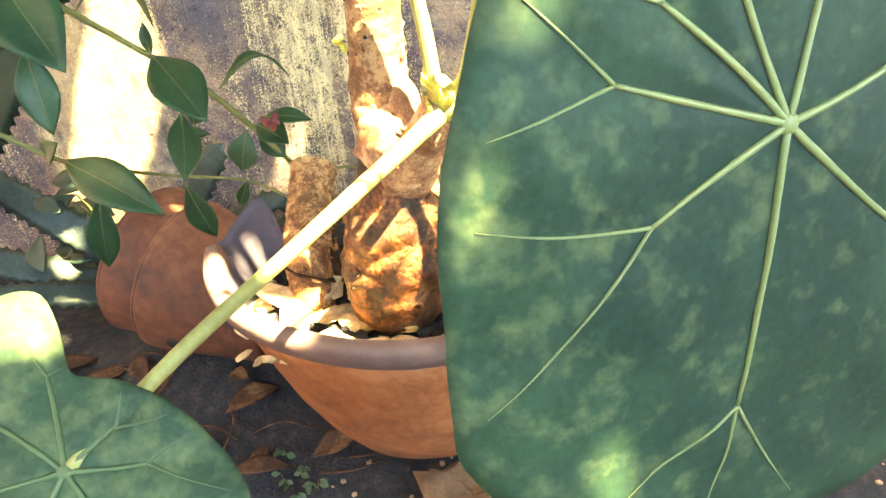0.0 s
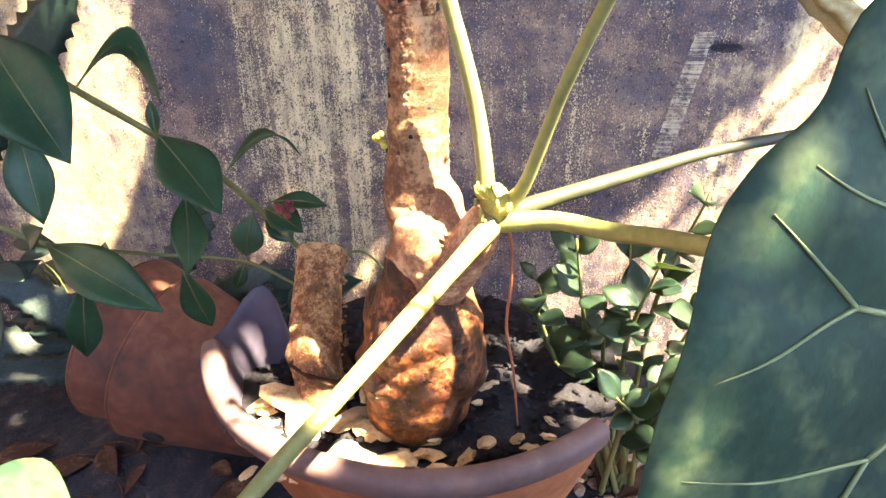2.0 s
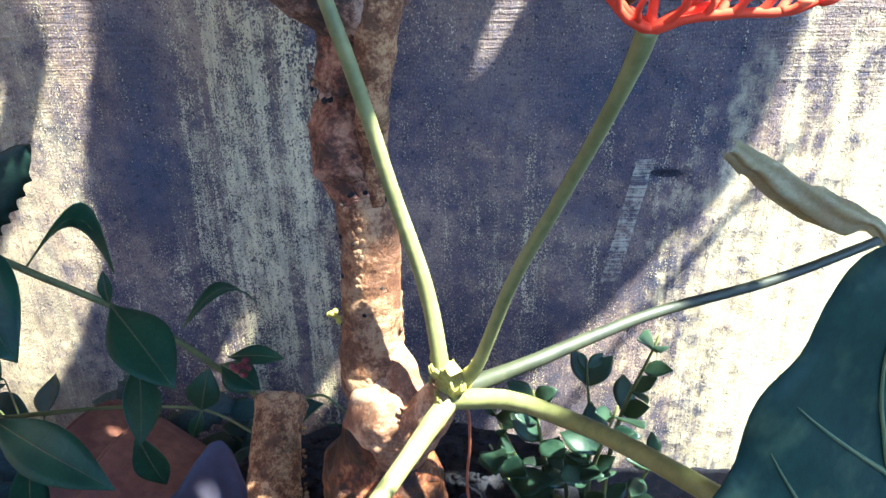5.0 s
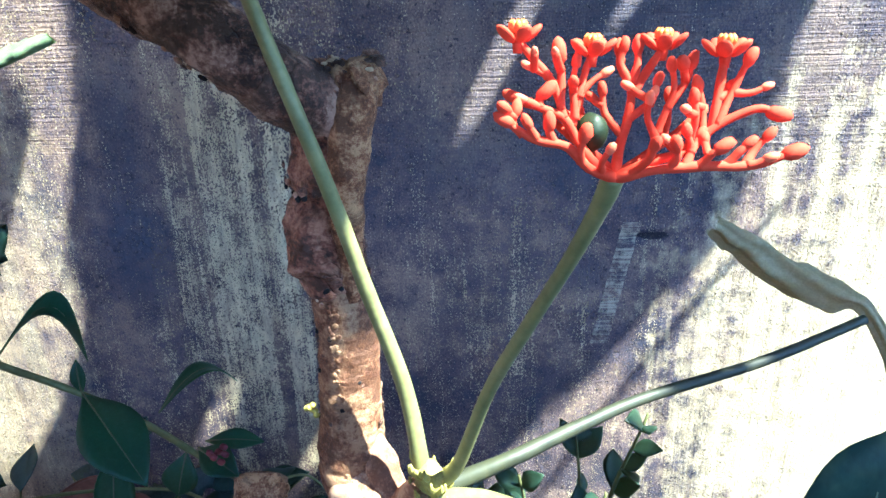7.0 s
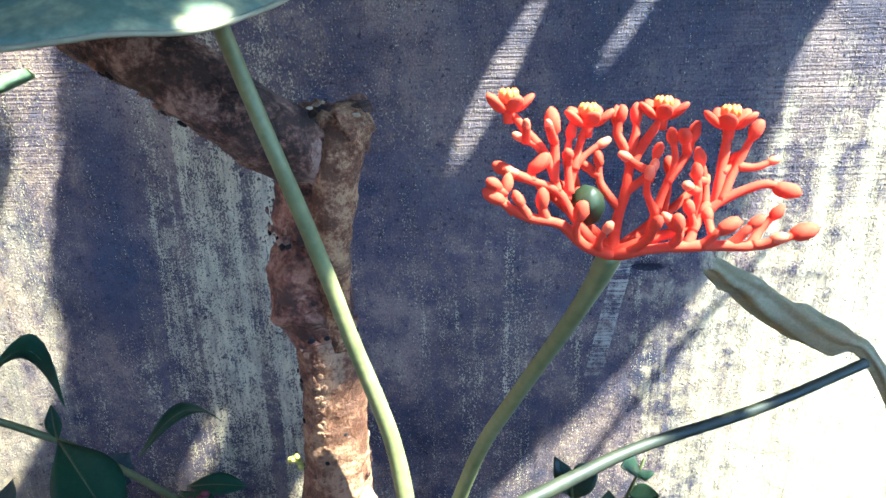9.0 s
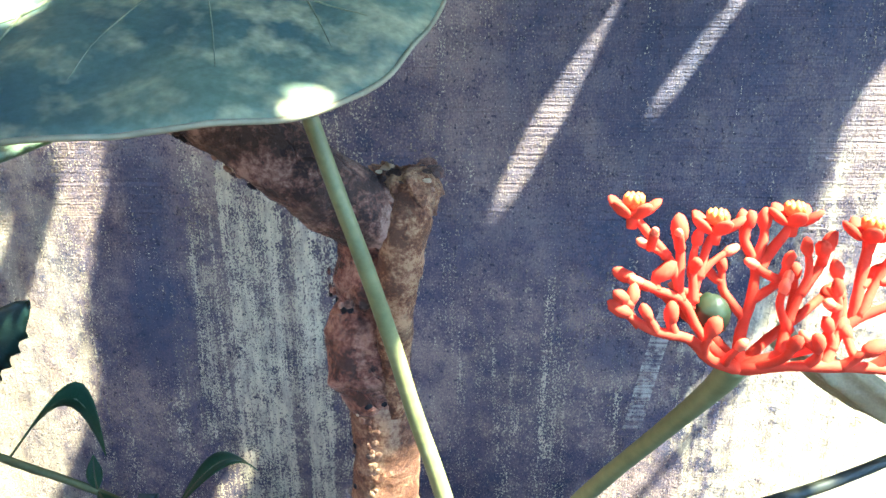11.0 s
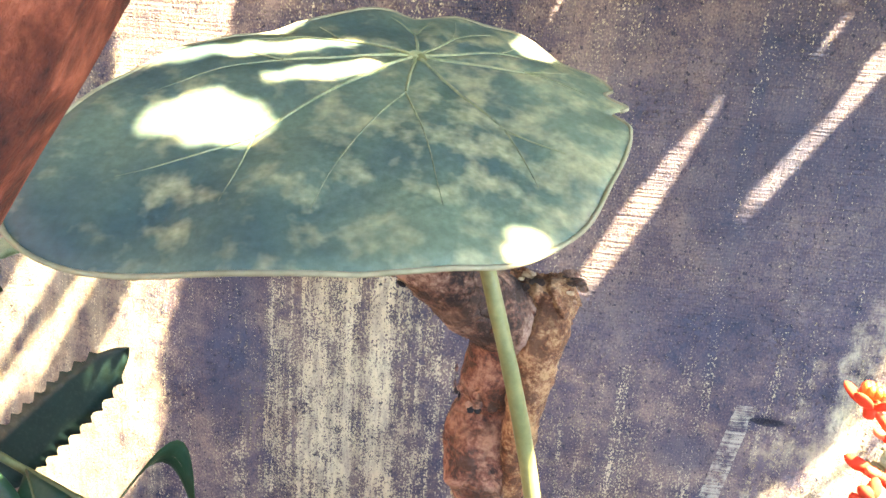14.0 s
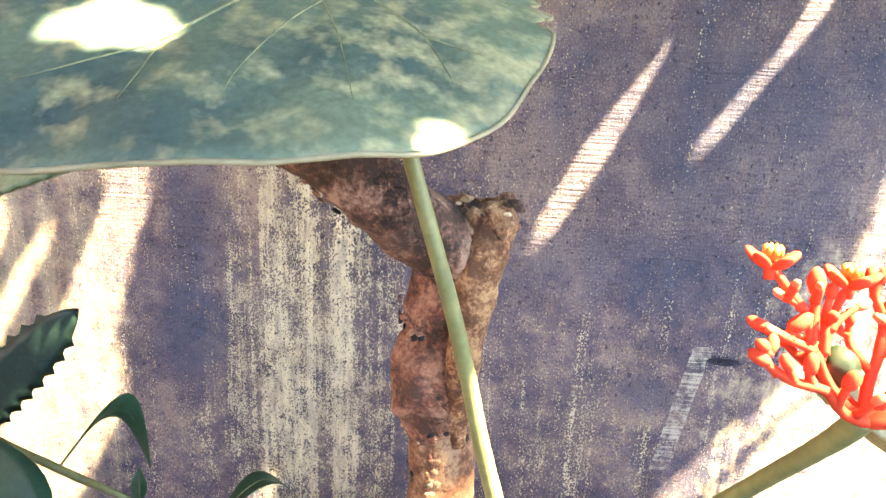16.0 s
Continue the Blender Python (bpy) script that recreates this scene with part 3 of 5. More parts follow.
sunny_patch((-0.690, 0.555), (-0.80, 0.395), (-0.83, 0.395), (-0.735, 0.56))
sunny_patch((-0.045, 0.075), (0.012, 0.155), (0.068, 0.206), (0.150, 0.314), (0.245, 0.428), (0.262, 0.460), (0.276, 0.515), (0.298, 0.63), (0.322, 0.76), (0.9, 0.76), (0.9, 0.0), (-0.045, 0.0))
sunny_patch((-0.066, 0.570), (-0.024, 0.630), (0.008, 0.700), (0.072, 0.803), (0.066, 0.806), (-0.001, 0.714), (-0.046, 0.634))
sunny_patch((0.028, 0.603), (0.070, 0.650), (0.112, 0.696), (0.160, 0.768), (0.204, 0.83), (0.234, 0.88), (0.206, 0.88), (0.197, 0.833), (0.147, 0.764), (0.086, 0.680))
sunny_patch((0.135, 0.835), (0.150, 0.848), (0.172, 0.89), (0.155, 0.88))
sunny_patch((-0.152, 0.872), (-0.138, 0.857), (-0.128, 0.862), (-0.124, 0.874))
sunny_patch((-0.438, 0.158), (-0.404, 0.228), (-0.383, 0.224), (-0.398, 0.166))
sunny_patch((-0.302, 0.094), (-0.282, 0.154), (-0.262, 0.166), (-0.278, 0.112))
# and onto the things before it (x, y, z, radius)
sun_on(-0.122, 0.44, 0.385, 0.010)
sun_on(-0.10, 0.43, 0.40, 0.010)
sun_on(-0.082, 0.43, 0.43, 0.008)
sun_on(-0.112, 0.450, 0.415, 0.006)
sun_on(-0.130, 0.455, 0.400, 0.004)
sun_on(-0.118, 0.462, 0.425, 0.003)
sun_on(-0.140, 0.450, 0.390, 0.002)
sun_on(-0.128, 0.445, 0.385, 0.006)
sun_on(-0.172, 0.438, 0.302, 0.003)
sun_on(-0.106, 0.446, 0.330, 0.0)
sun_on(-0.112, 0.436, 0.302, 0.0)
sun_on(-0.118, 0.434, 0.286, 0.0)
sun_on(-0.125, 0.432, 0.268, 0.0)
sun_on(-0.128, 0.432, 0.250, -0.001)
sun_on(-0.098, 0.442, 0.348, 0.0)
sun_on(-0.149, 0.43, 0.270, -0.004)
sun_on(-0.168, 0.437, 0.311, 0.002)
sun_on(-0.238, 0.432, 0.222, 0.012)
sun_on(-0.20, 0.405, 0.22, 0.018)
sun_on(-0.175, 0.388, 0.225, 0.010)
sun_on(-0.222, 0.385, 0.228, 0.014)
sun_on(-0.150, 0.404, 0.222, -0.001)
sun_on(-0.254, 0.442, 0.228, 0.006)
sun_on(-0.215, 0.436, 0.230, 0.012)
sun_on(-0.275, 0.436, 0.230, 0.010)
sun_on(-0.225, 0.365, 0.26, 0.004)
sun_on(-0.165, 0.395, 0.22, 0.003)
sun_on(-0.086, 0.35, 0.262, -0.003)
sun_on(-0.328, 0.460, 0.232, 0.006)
sun_on(-0.306, 0.445, 0.235, 0.020)
sun_on(-0.285, 0.41, 0.225, 0.018)
sun_on(-0.265, 0.38, 0.24, 0.008)
sun_on(-0.318, 0.450, 0.226, 0.006)
sun_on(-0.290, 0.42, 0.230, 0.016)
sun_on(-0.240, 0.375, 0.245, 0.008)
for i in range(22):
    sun_on(-0.259 + 0.025 * math.cos(2.4 * i) * (i / 22) ** 0.5, 0.362 + 0.014 * math.sin(2.4 * i) * (i / 22) ** 0.5, 0.762, -0.004 + 0.001 * (i % 3))
sun_on(-0.138, 0.341, 0.727, 0.002)
sun_on(-0.27, 0.22, 0.39, 0.022)
sun_on(-0.003, 0.198, 0.546, 0.0)
sun_on(-0.026, 0.174, 0.480, -0.001)
sun_on(0.032, 0.227, 0.611, -0.004)
sun_on(0.015, 0.5, 0.33, 0.004)
sun_on(0.05, 0.48, 0.36, 0.006)
sun_on(0.09, 0.56, 0.39, 0.012)
sun_on(-0.02, 0.51, 0.35, -0.003)
sun_on(0.045, 0.5, 0.31, 0.0)
sun_on(0.02, 0.48, 0.25, -0.002)
sun_on(-0.04, 0.5, 0.30, -0.004)
sun_on(0.085, 0.5, 0.34, 0.003)
sun_on(0.07, 0.5, 0.28, 0.008)
sun_on(0.09, 0.55, 0.25, 0.018)
sun_on(0.06, 0.5, 0.33, 0.006)
sun_on(0.03, 0.49, 0.27, 0.005)
sun_on(0.0, 0.5, 0.30, 0.003)
sun_on(0.10, 0.5, 0.20, 0.012)
sun_on(0.03, 0.56, 0.36, 0.010)
sun_on(-0.085, 0.44, 0.21, -0.006)
sun_on(-0.055, 0.445, 0.21, -0.005)
sun_on(-0.03, 0.46, 0.21, -0.006)
sun_on(0.03, 0.5, 0.0, 0.018)
sun_on(0.10, 0.55, 0.0, 0.018)
sun_on(-0.735, 0.694, 0.05, 0.012)
sun_on(-0.747, 0.749, 0.05, 0.010)
sun_on(-0.677, 0.615, 0.05, 0.004)
sun_on(-0.452, 0.481, 0.05, -0.003)
sun_on(-0.435, 0.60, 0.266, 0.006)
sun_on(-0.408, 0.53, 0.184, -0.006)
sun_on(-0.386, 0.53, 0.179, -0.006)
sun_on(0.020, 0.305, 0.695, -0.004)
sun_on(0.002, 0.315, 0.700, -0.005)
sun_on(-0.262, 0.575, 0.292, -0.007)


speck = random.Random(19)
for i in range(26):
    SPOT_SUN.append((speck.uniform(-0.04, 0.12), speck.uniform(0.47, 0.58), speck.uniform(0.16, 0.38), speck.uniform(-0.004, 0.006)))


def sun_along(a, b, r, n):
    for i in range(n):
        p = Vector(a).lerp(Vector(b), i / (n - 1))
        SPOT_SUN.append((p.x, p.y, p.z, r))


sun_along((-0.249, 0.390, 0.776), (-0.210, 0.416, 0.788), -0.002, 18)
sun_along((-0.300, 0.393, 0.779), (-0.226, 0.432, 0.796), -0.001, 24)
sun_along((-0.105, 0.437, 0.308), (-0.131, 0.437, 0.252), 0.000, 12)     # the swollen base
sun_along((-0.100, 0.437, 0.364), (-0.101, 0.437, 0.337), 0.001, 6)
sun_along((-0.715, 0.635, 0.03), (-0.67, 0.64, 0.03), -0.004, 8)          # the soil
sun_along((-0.128, 0.455, 0.392), (-0.100, 0.440, 0.352), 0.004, 8)
sun_along((-0.120, 0.465, 0.400), (-0.120, 0.465, 0.515), -0.001, 40)
sun_along((-0.104, 0.472, 0.400), (-0.104, 0.472, 0.530), 0.000, 40)      # the stem
sun_along((-0.088, 0.436, 0.43), (-0.099, 0.445, 0.493), 0.007, 12)
sun_along((-0.099, 0.445, 0.493), (-0.120, 0.435, 0.585), 0.006, 12)     # stalks
sun_along((-0.080, 0.432, 0.43), (-0.046, 0.385, 0.545), 0.006, 12)
sun_along((-0.082, 0.433, 0.42), (0.06, 0.50, 0.446), 0.008, 14)
sun_along((-0.084, 0.431, 0.416), (-0.160, 0.29, 0.378), 0.009, 12)
sun_along((0.0246, 0.1743, 0.369), (0.0261, 0.1713, 0.350), -0.001, 5)      # low on the large leaf
sun_along((-0.375, 0.60, 0.695), (-0.43, 0.605, 0.66), 0.008, 8)


def sunlit(p):
    """Which of the points p stand in the way of sunlight that reaches the corner."""
    d = np.array(SUN)
    q = p + d * ((WALL_Y - p[:, 1:2]) / d[1])
    hit = np.zeros(len(p), bool)
    for poly in WALL_SUN:
        hit |= inside(poly, q[:, 0], q[:, 2])
    return hit


def spotlit(p, reach):
    """Which leaves at p, of size reach, would shade one of the sunny spots."""
    d = np.array(SUN)
    hit = np.zeros(len(p), bool)
    for x, y, z, r in SPOT_SUN:
        w = np.array((x, y, z)) - p
        w -= np.outer(w @ d, d)
        hit |= (w * w).sum(1) < (r + reach) ** 2
    return hit


# only the trunk is seen; canopy and limbs are placed to shape the sunlight
def build_tree():
    tree = thing("tree", (-0.78, 0.22, 0), "leaning tree with rough red-brown bark and an added, unseen canopy blocking the sun", "tree")
    bm = bmesh.new()
    tube(bm, [(-0.78, 0.22, -0.03), (-0.52, 0.21, 0.36), (-0.2495, 0.20, 0.739), (-0.11, 0.17, 0.95), (0.02, 0.03, 1.14), (0.22, -0.10, 1.25)], [0.034, 0.029, 0.026, 0.024, 0.02, 0.012], 90, 20, 0.16, 55, 0.05)
    part("trunk", bm, M_RUST, tree, "rough red-brown bark")
    bm = bmesh.new()
    # unseen limbs; the last is placed to cast a thin shadow on the wall
    for a, b, c in (((0.02, 0.03, 1.14), (-0.3, 0.2, 1.22), (-0.6, 0.35, 1.24)), ((0.15, -0.06, 1.20), (0.6, 0.1, 1.22), (1.0, 0.1, 1.26)), ((0.0, 0.05, 1.12), (0.0, -0.2, 1.2), (0.2, -0.4, 1.24)), ((0.6, 0.1, 1.22), (0.640, 0.58, 1.165), (0.670, 0.690, 1.145))):
        tube(bm, [a, b, c], [0.012, 0.008, 0.004] if a[2] < 1.21 else [0.010, 0.0065, 0.0045], 16, 8, 0.1)
    part("limbs", bm, M_RUST, tree)
    me = bpy.data.meshes.new("crown")
    rng = np.random.default_rng(4)
    step = 0.0085
    gx, gy = np.meshgrid(np.arange(-0.80, 1.02, step), np.arange(-0.60, WALL_Y - 0.014, step))
    verts = []
    for layer, shift in enumerate((0.0, 0.5, 0.25)):
        c = np.stack([gx.ravel() + step * shift, gy.ravel() + step * (shift + 0.25 * (layer == 2)), np.full(gx.size, 1.13 + 0.03 * layer)], 1) + rng.uniform((-0.003, -0.003, 0.0), (0.003, 0.003, 0.028), (gx.size, 3))
        r = rng.uniform(0.0068, 0.0092, gx.size)[:, None]
        a = rng.uniform(0, 2 * math.pi, gx.size)
        t1 = np.stack([np.cos(a), np.sin(a), rng.uniform(-0.3, 0.3, gx.size)], 1) * r * 1.25
        t2 = np.stack([-np.sin(a), np.cos(a), rng.uniform(-0.3, 0.3, gx.size)], 1) * r
        ring = np.stack([c + t1 * u + t2 * v for u, v in ((1, 0), (0.45, 0.8), (-0.45, 0.8), (-1, 0), (-0.45, -0.8), (0.45, -0.8))], 1)
        bay = 0.5 + 0.5 * np.sin(c[:, 0] * 9 + 2.1 * np.sin(c[:, 1] * 7))
        keep = ~sunlit(c) & ~spotlit(c, 0.0105) & (c[:, 1] > -0.60 + 0.22 * bay) & (c[:, 0] > -0.80 + 0.16 * bay)
        for k in range(6):
            keep &= ~sunlit(ring[:, k])
        verts.append(ring[keep].reshape(-1, 3))
    # looser, larger leaves above and around, with an uneven outline
    count = 5200
    a, q = rng.uniform(0, 2 * math.pi, count), np.sqrt(rng.uniform(0, 1, count))
    edge = 1 + 0.16 * np.sin(3 * a + 1) + 0.10 * np.sin(7 * a) + 0.07 * np.sin(13 * a + 2)
    c = np.stack([0.10 + 1.22 * q * edge * np.cos(a), 0.05 + 0.88 * q * edge * np.sin(a), 1.19 + 0.28 * (1 - q * q) * rng.uniform(0, 1, count) + 0.05 * rng.uniform(0, 1, count)], 1)
    r = rng.uniform(0.014, 0.026, count)[:, None]
    a = rng.uniform(0, 2 * math.pi, count)
    t1 = np.stack([np.cos(a), np.sin(a), rng.uniform(-0.6, 0.3, count)], 1) * r * 1.5
    t2 = np.stack([-np.sin(a), np.cos(a), rng.uniform(-0.5, 0.5, count)], 1) * r * 0.8
    ring = np.stack([c + t1 * u + t2 * v for u, v in ((1, 0), (0.45, 0.8), (-0.45, 0.8), (-1, 0), (-0.45, -0.8), (0.45, -0.8))], 1)
    keep = ~sunlit(c) & ~spotlit(c, 0.034) & (c[:, 1] < WALL_Y - 0.05)
    for k in range(6):
        keep &= ~sunlit(ring[:, k]) & ~sunlit((ring[:, k] + c) / 2)
    verts.append(ring[keep].reshape(-1, 3))
    verts = np.concatenate(verts)
    me.from_pydata(verts.tolist(), [], np.arange(len(verts)).reshape(-1, 6).tolist())
    me.materials.append(M_VINE_LEAF)
    crown = new("crown", me)
    crown.parent = tree
    crown.matrix_parent_inverse = Matrix.Translation(-tree.location)
    tagged(crown, kind="stuff")


build_tree()


# ---- the potted plant ----
POT_AT = Vector((-0.146, 0.550, 0.0))


def pot_height(th, z):
    """The back of the pot is broken away: how high the wall still stands."""
    d = math.degrees(th) % 360
    if d >= 322 or d <= 200:
        edge = min((d - 322) % 360, (200 - d) % 360)
        top = 0.272 - 0.11 * min(1.0, edge / 14.0) + 0.010 * noise.noise(Vector((d * 0.11, 0, 4)))
        return min(z, top)
    return z


def shell(bm, profile, seg=144, wob=0.010, start=0, stop=144):
    rings = []
    for r, z in profile:
        ring = []
        for j in range(seg):
            th = 2 * math.pi * j / seg
            q = 1 + wob * noise.noise(Vector((math.cos(th) * 2, math.sin(th) * 2, z * 8)))
            h = pot_height(th, z)
            k = 1.0 if h == z else 1 - 0.16 * (z - h) / 0.1
            ring.append(bm.verts.new(POT_AT + Vector((r * q * k * math.cos(th), r * q * k * math.sin(th), h))))
        rings.append(ring)
    for A, B in zip(rings, rings[1:]):
        for j in range(start, stop):
            bm.faces.new((A[j], A[(j + 1) % seg], B[(j + 1) % seg], B[j]))
    bmesh.ops.delete(bm, geom=[v for v in bm.verts if not v.link_faces], context="VERTS")


def soil_z(x, y):
    back = max(0.0, (y - POT_AT.y - 0.04)) * 0.30
    return 0.206 - back + 0.010 * noise.noise(Vector((x * 30, y * 30, 2))) + 0.005 * noise.noise(Vector((x * 110, y * 110, 5)))


def build_pot():
    pot = thing("plant_pot", POT_AT + Vector((0, 0, 0.01)), "wide terracotta-coloured plastic pot with a broken back", "plant pot")
    bm = bmesh.new()
    shell(bm, [(0.001, 0.012), (0.084, 0.012), (0.097, 0.018), (0.117, 0.038), (0.138, 0.075), (0.156, 0.115), (0.171, 0.160), (0.184, 0.205), (0.192, 0.242), (0.189, 0.242)])
    part("body", bm, M_POT, pot, "orange-brown plastic bowl-shaped body")
    bm = bmesh.new()
    shell(bm, [(0.189, 0.246), (0.180, 0.205), (0.167, 0.160), (0.152, 0.115), (0.134, 0.075), (0.001, 0.05)])
    part("lining", bm, M_SHARD, pot, "faded grey-purple inner wall")
    bm = bmesh.new()
    shell(bm, [(0.187, 0.240), (0.194, 0.238), (0.201, 0.241), (0.205, 0.246), (0.2065, 0.258), (0.204, 0.263), (0.195, 0.265), (0.190, 0.262), (0.187, 0.250), (0.187, 0.240)], start=80, stop=127)
    part("rim", bm, M_RIM, pot, "faded greyish-pink rolled rim")
    # a torn, pointed piece of the wall, folded in over the soil
    bm = bmesh.new()
    foot = spline([(-0.332, 0.470, 0.165), (-0.322, 0.512, 0.165), (-0.290, 0.535, 0.175), (-0.258, 0.525, 0.185)], 32)
    crest = spline([(-0.343, 0.472, 0.247), (-0.330, 0.508, 0.262), (-0.301, 0.542, 0.286), (-0.258, 0.500, 0.230)], 32)
    grid = []
    for side in (0.0, 0.0022):
        rows = []
        for i in range(33):
            row = []
            for k in range(11):
                q = foot[i].lerp(crest[i], k / 10)
                bulge = 0.006 * math.sin(math.pi * k / 10) + 0.003 * noise.noise(q * 40)
                row.append(bm.verts.new(q + Vector((0.6, -0.6, 0.1)) * (bulge + side) + Vector((0, 0, 0.003 * noise.noise(q * 90) if k == 10 else 0))))
            rows.append(row)
        for a, b in zip(rows, rows[1:]):
            for k in range(10):
                bm.faces.new((a[k], a[k + 1], b[k + 1], b[k]))
        grid.append(rows)
    A, B = grid
    for i in range(32):
        bm.faces.new((A[i][10], B[i][10], B[i + 1][10], A[i + 1][10]))
    for i in (0, 32):
        for k in range(10):
            bm.faces.new((A[i][k], A[i][k + 1], B[i][k + 1], B[i][k]))
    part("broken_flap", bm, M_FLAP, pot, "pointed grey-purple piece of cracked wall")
    bm = bmesh.new()
    rings = []
    for i in range(0, 30):
        r = 0.181 * i / 29
        rings.append([bm.verts.new((POT_AT.x + r * math.cos(a), POT_AT.y + r * math.sin(a), soil_z(POT_AT.x + r * math.cos(a), POT_AT.y + r * math.sin(a)))) for a in (2 * math.pi * j / 96 for j in range(96))])
    for A, B in zip(rings, rings[1:]):
        for j in range(96):
            bm.faces.new((A[j], A[(j + 1) % 96], B[(j + 1) % 96], B[j]))
    rnd = random.Random(5)
    for i in range(760):
        a, r = rnd.uniform(0, 6.28), 0.175 * math.sqrt(rnd.uniform(0, 1))
        x, y, c = POT_AT.x + r * math.cos(a), POT_AT.y + r * math.sin(a), rnd.uniform(0.0012, 0.0048)
        blob(bm, (x, y, soil_z(x, y) + 0.2 * c), c, (1.2, 0.9, 0.7), 0.8, 60, sub=1)
    solid("potting_soil", bm, M_SOIL, "dark crumbly potting soil in the pot", "soil", kind="stuff")


def chunk(at, size, mat, name, label, category, group, seed, flat=(1, 1, 1)):
    bm = bmesh.new()
    bmesh.ops.create_icosphere(bm, subdivisions=2 if size < 0.03 else 3, radius=1.0)
    rnd = random.Random(seed)
    off = Vector((seed * 1.7, seed * 0.3, seed))
    turn = Euler((rnd.uniform(-0.5, 0.5), rnd.uniform(-0.5, 0.5), rnd.uniform(0, 6.28))).to_matrix()
    for v in bm.verts:
        c = v.co.copy()
        k = 1 + 0.55 * noise.noise(c * 1.3 + off) + 0.34 * noise.noise(c * 3.1 + off) + 0.22 * noise.noise(c * 6 + off)
        c = Vector((c.x * flat[0], c.y * flat[1], c.z * flat[2])) * size * k
        v.co = turn @ c + Vector(at)
    return solid(name, bm, mat, label, category, group, smooth=size > 0.03)


build_pot()
chunk((-0.075, 0.385, 0.015), 0.055, M_STONE, "stone", "rough brown stone against the foot of the pot", "stone", "", 3, (1.2, 0.8, 0.6))


def build_jatropha():
    plant = thing("jatropha_plant", (-0.145, 0.475, 0.20), "swollen-stemmed jatropha with round shield leaves and coral flowers", "plant")
    # swollen base with bulges
    bm = bmesh.new()
    tube(bm, [(-0.148, 0.478, 0.188), (-0.147, 0.478, 0.215), (-0.145, 0.478, 0.255), (-0.141, 0.479, 0.300), (-0.138, 0.480, 0.345), (-0.138, 0.481, 0.385), (-0.139, 0.482, 0.405)],
         [0.030, 0.047, 0.054, 0.049, 0.036, 0.025, 0.018], 150, 128, 0.15, 27, 0.03)
    part("caudex", bm, M_CAUDEX, plant, "swollen cracked orange-brown base")
    bm = bmesh.new()
    tube(bm, [(-0.141, 0.480, 0.383), (-0.142, 0.479, 0.393), (-0.1425, 0.480, 0.415), (-0.141, 0.480, 0.45), (-0.139, 0.480, 0.49), (-0.139, 0.480, 0.52), (-0.141, 0.480, 0.548)],
         [0.019, 0.0235, 0.0240, 0.0218, 0.0205, 0.0200, 0.0195], 160, 72, 0.04, 80, 0.07, bands=0.035)
    part("stem", bm, M_STEM, plant, "tan-brown lower stem with small bumps")
    # bark flaring out under the stem's foot
    bm = bmesh.new()
    tube(bm, [(-0.138, 0.478, 0.412), (-0.133, 0.470, 0.396), (-0.128, 0.463, 0.378), (-0.128, 0.465, 0.356)], [0.015, 0.024, 0.032, 0.026], 50, 64, 0.16, 55, 0.10)
    part("bark_collar", bm, M_BARK, plant, "pale peeling bark flaring out under the stem")
    bm = bmesh.new()
    tube(bm, [(-0.141, 0.480, 0.538), (-0.144, 0.480, 0.556), (-0.1475, 0.480, 0.575), (-0.147, 0.480, 0.598), (-0.1445, 0.479, 0.612), (-0.1435, 0.479, 0.632), (-0.138, 0.478, 0.655), (-0.128, 0.476, 0.672)],
         [0.0175, 0.0215, 0.0235, 0.0245, 0.0240, 0.0225, 0.0180, 0.0205, 0.0215, 0.0195, 0.0240, 0.0235, 0.020], 150, 80, 0.07, 70, 0.14, bands=0.07)
    part("upper_stem", bm, M_BARK_RED, plant, "reddish-brown swollen upper stem")
    bm = bmesh.new()
    tube(bm, [(-0.130, 0.475, 0.664), (-0.116, 0.473, 0.674), (-0.107, 0.472, 0.679)], [0.019, 0.015, 0.009], 40, 48, 0.38, 130, 0.3)
    knob = part("knob", bm, M_STUB, plant, "flaking tan-brown cut knob")
    rnd = random.Random(77)
    for i in range(34):
        a, u = rnd.uniform(0, 6.28), rnd.uniform(0, 1)
        c = Vector((-0.140, 0.476, 0.668)).lerp(Vector((-0.104, 0.472, 0.680)), u)
        out = Vector((0.3 * math.cos(a), -abs(math.sin(a)), 0.9 * math.cos(a) + 0.3)).normalized()
        bm = bmesh.new()
        s = rnd.uniform(0.002, 0.0052)
        turn = (out + Vector((rnd.uniform(-0.7, 0.7), rnd.uniform(-0.7, 0.7), rnd.uniform(-0.7, 0.7)))).to_track_quat("Z", "Y").to_matrix()
        blob(bm, c + out * (0.017 - 0.007 * u), s, (1, rnd.uniform(0.4, 0.8), 0.22), 0.5, 60, turn, 2)
        part("bark_flake", bm, M_BARK_DARK if i % 3 else M_CHIP, knob)
    bm = bmesh.new()
    tube(bm, [(-0.133, 0.474, 0.655), (-0.155, 0.462, 0.670), (-0.178, 0.450, 0.690), (-0.205, 0.447, 0.712), (-0.240, 0.452, 0.727), (-0.268, 0.458, 0.748), (-0.288, 0.462, 0.772)],
         [0.021, 0.020, 0.0195, 0.0185, 0.0175, 0.016, 0.013], 130, 60, 0.08, 70, 0.12)
    part("branch", bm, M_BARK_DARK, plant, "dark brown side branch")
    # smooth tan bark down one side, from the knob to the foot of the upper stem
    bm = bmesh.new()
    tube(bm, [(-0.118, 0.468, 0.676), (-0.121, 0.463, 0.655), (-0.126, 0.461, 0.630), (-0.129, 0.462, 0.600), (-0.130, 0.465, 0.570), (-0.131, 0.468, 0.540)], [0.011, 0.0125, 0.0115, 0.0100, 0.0085, 0.006], 60, 36, 0.18, 80, 0.12)
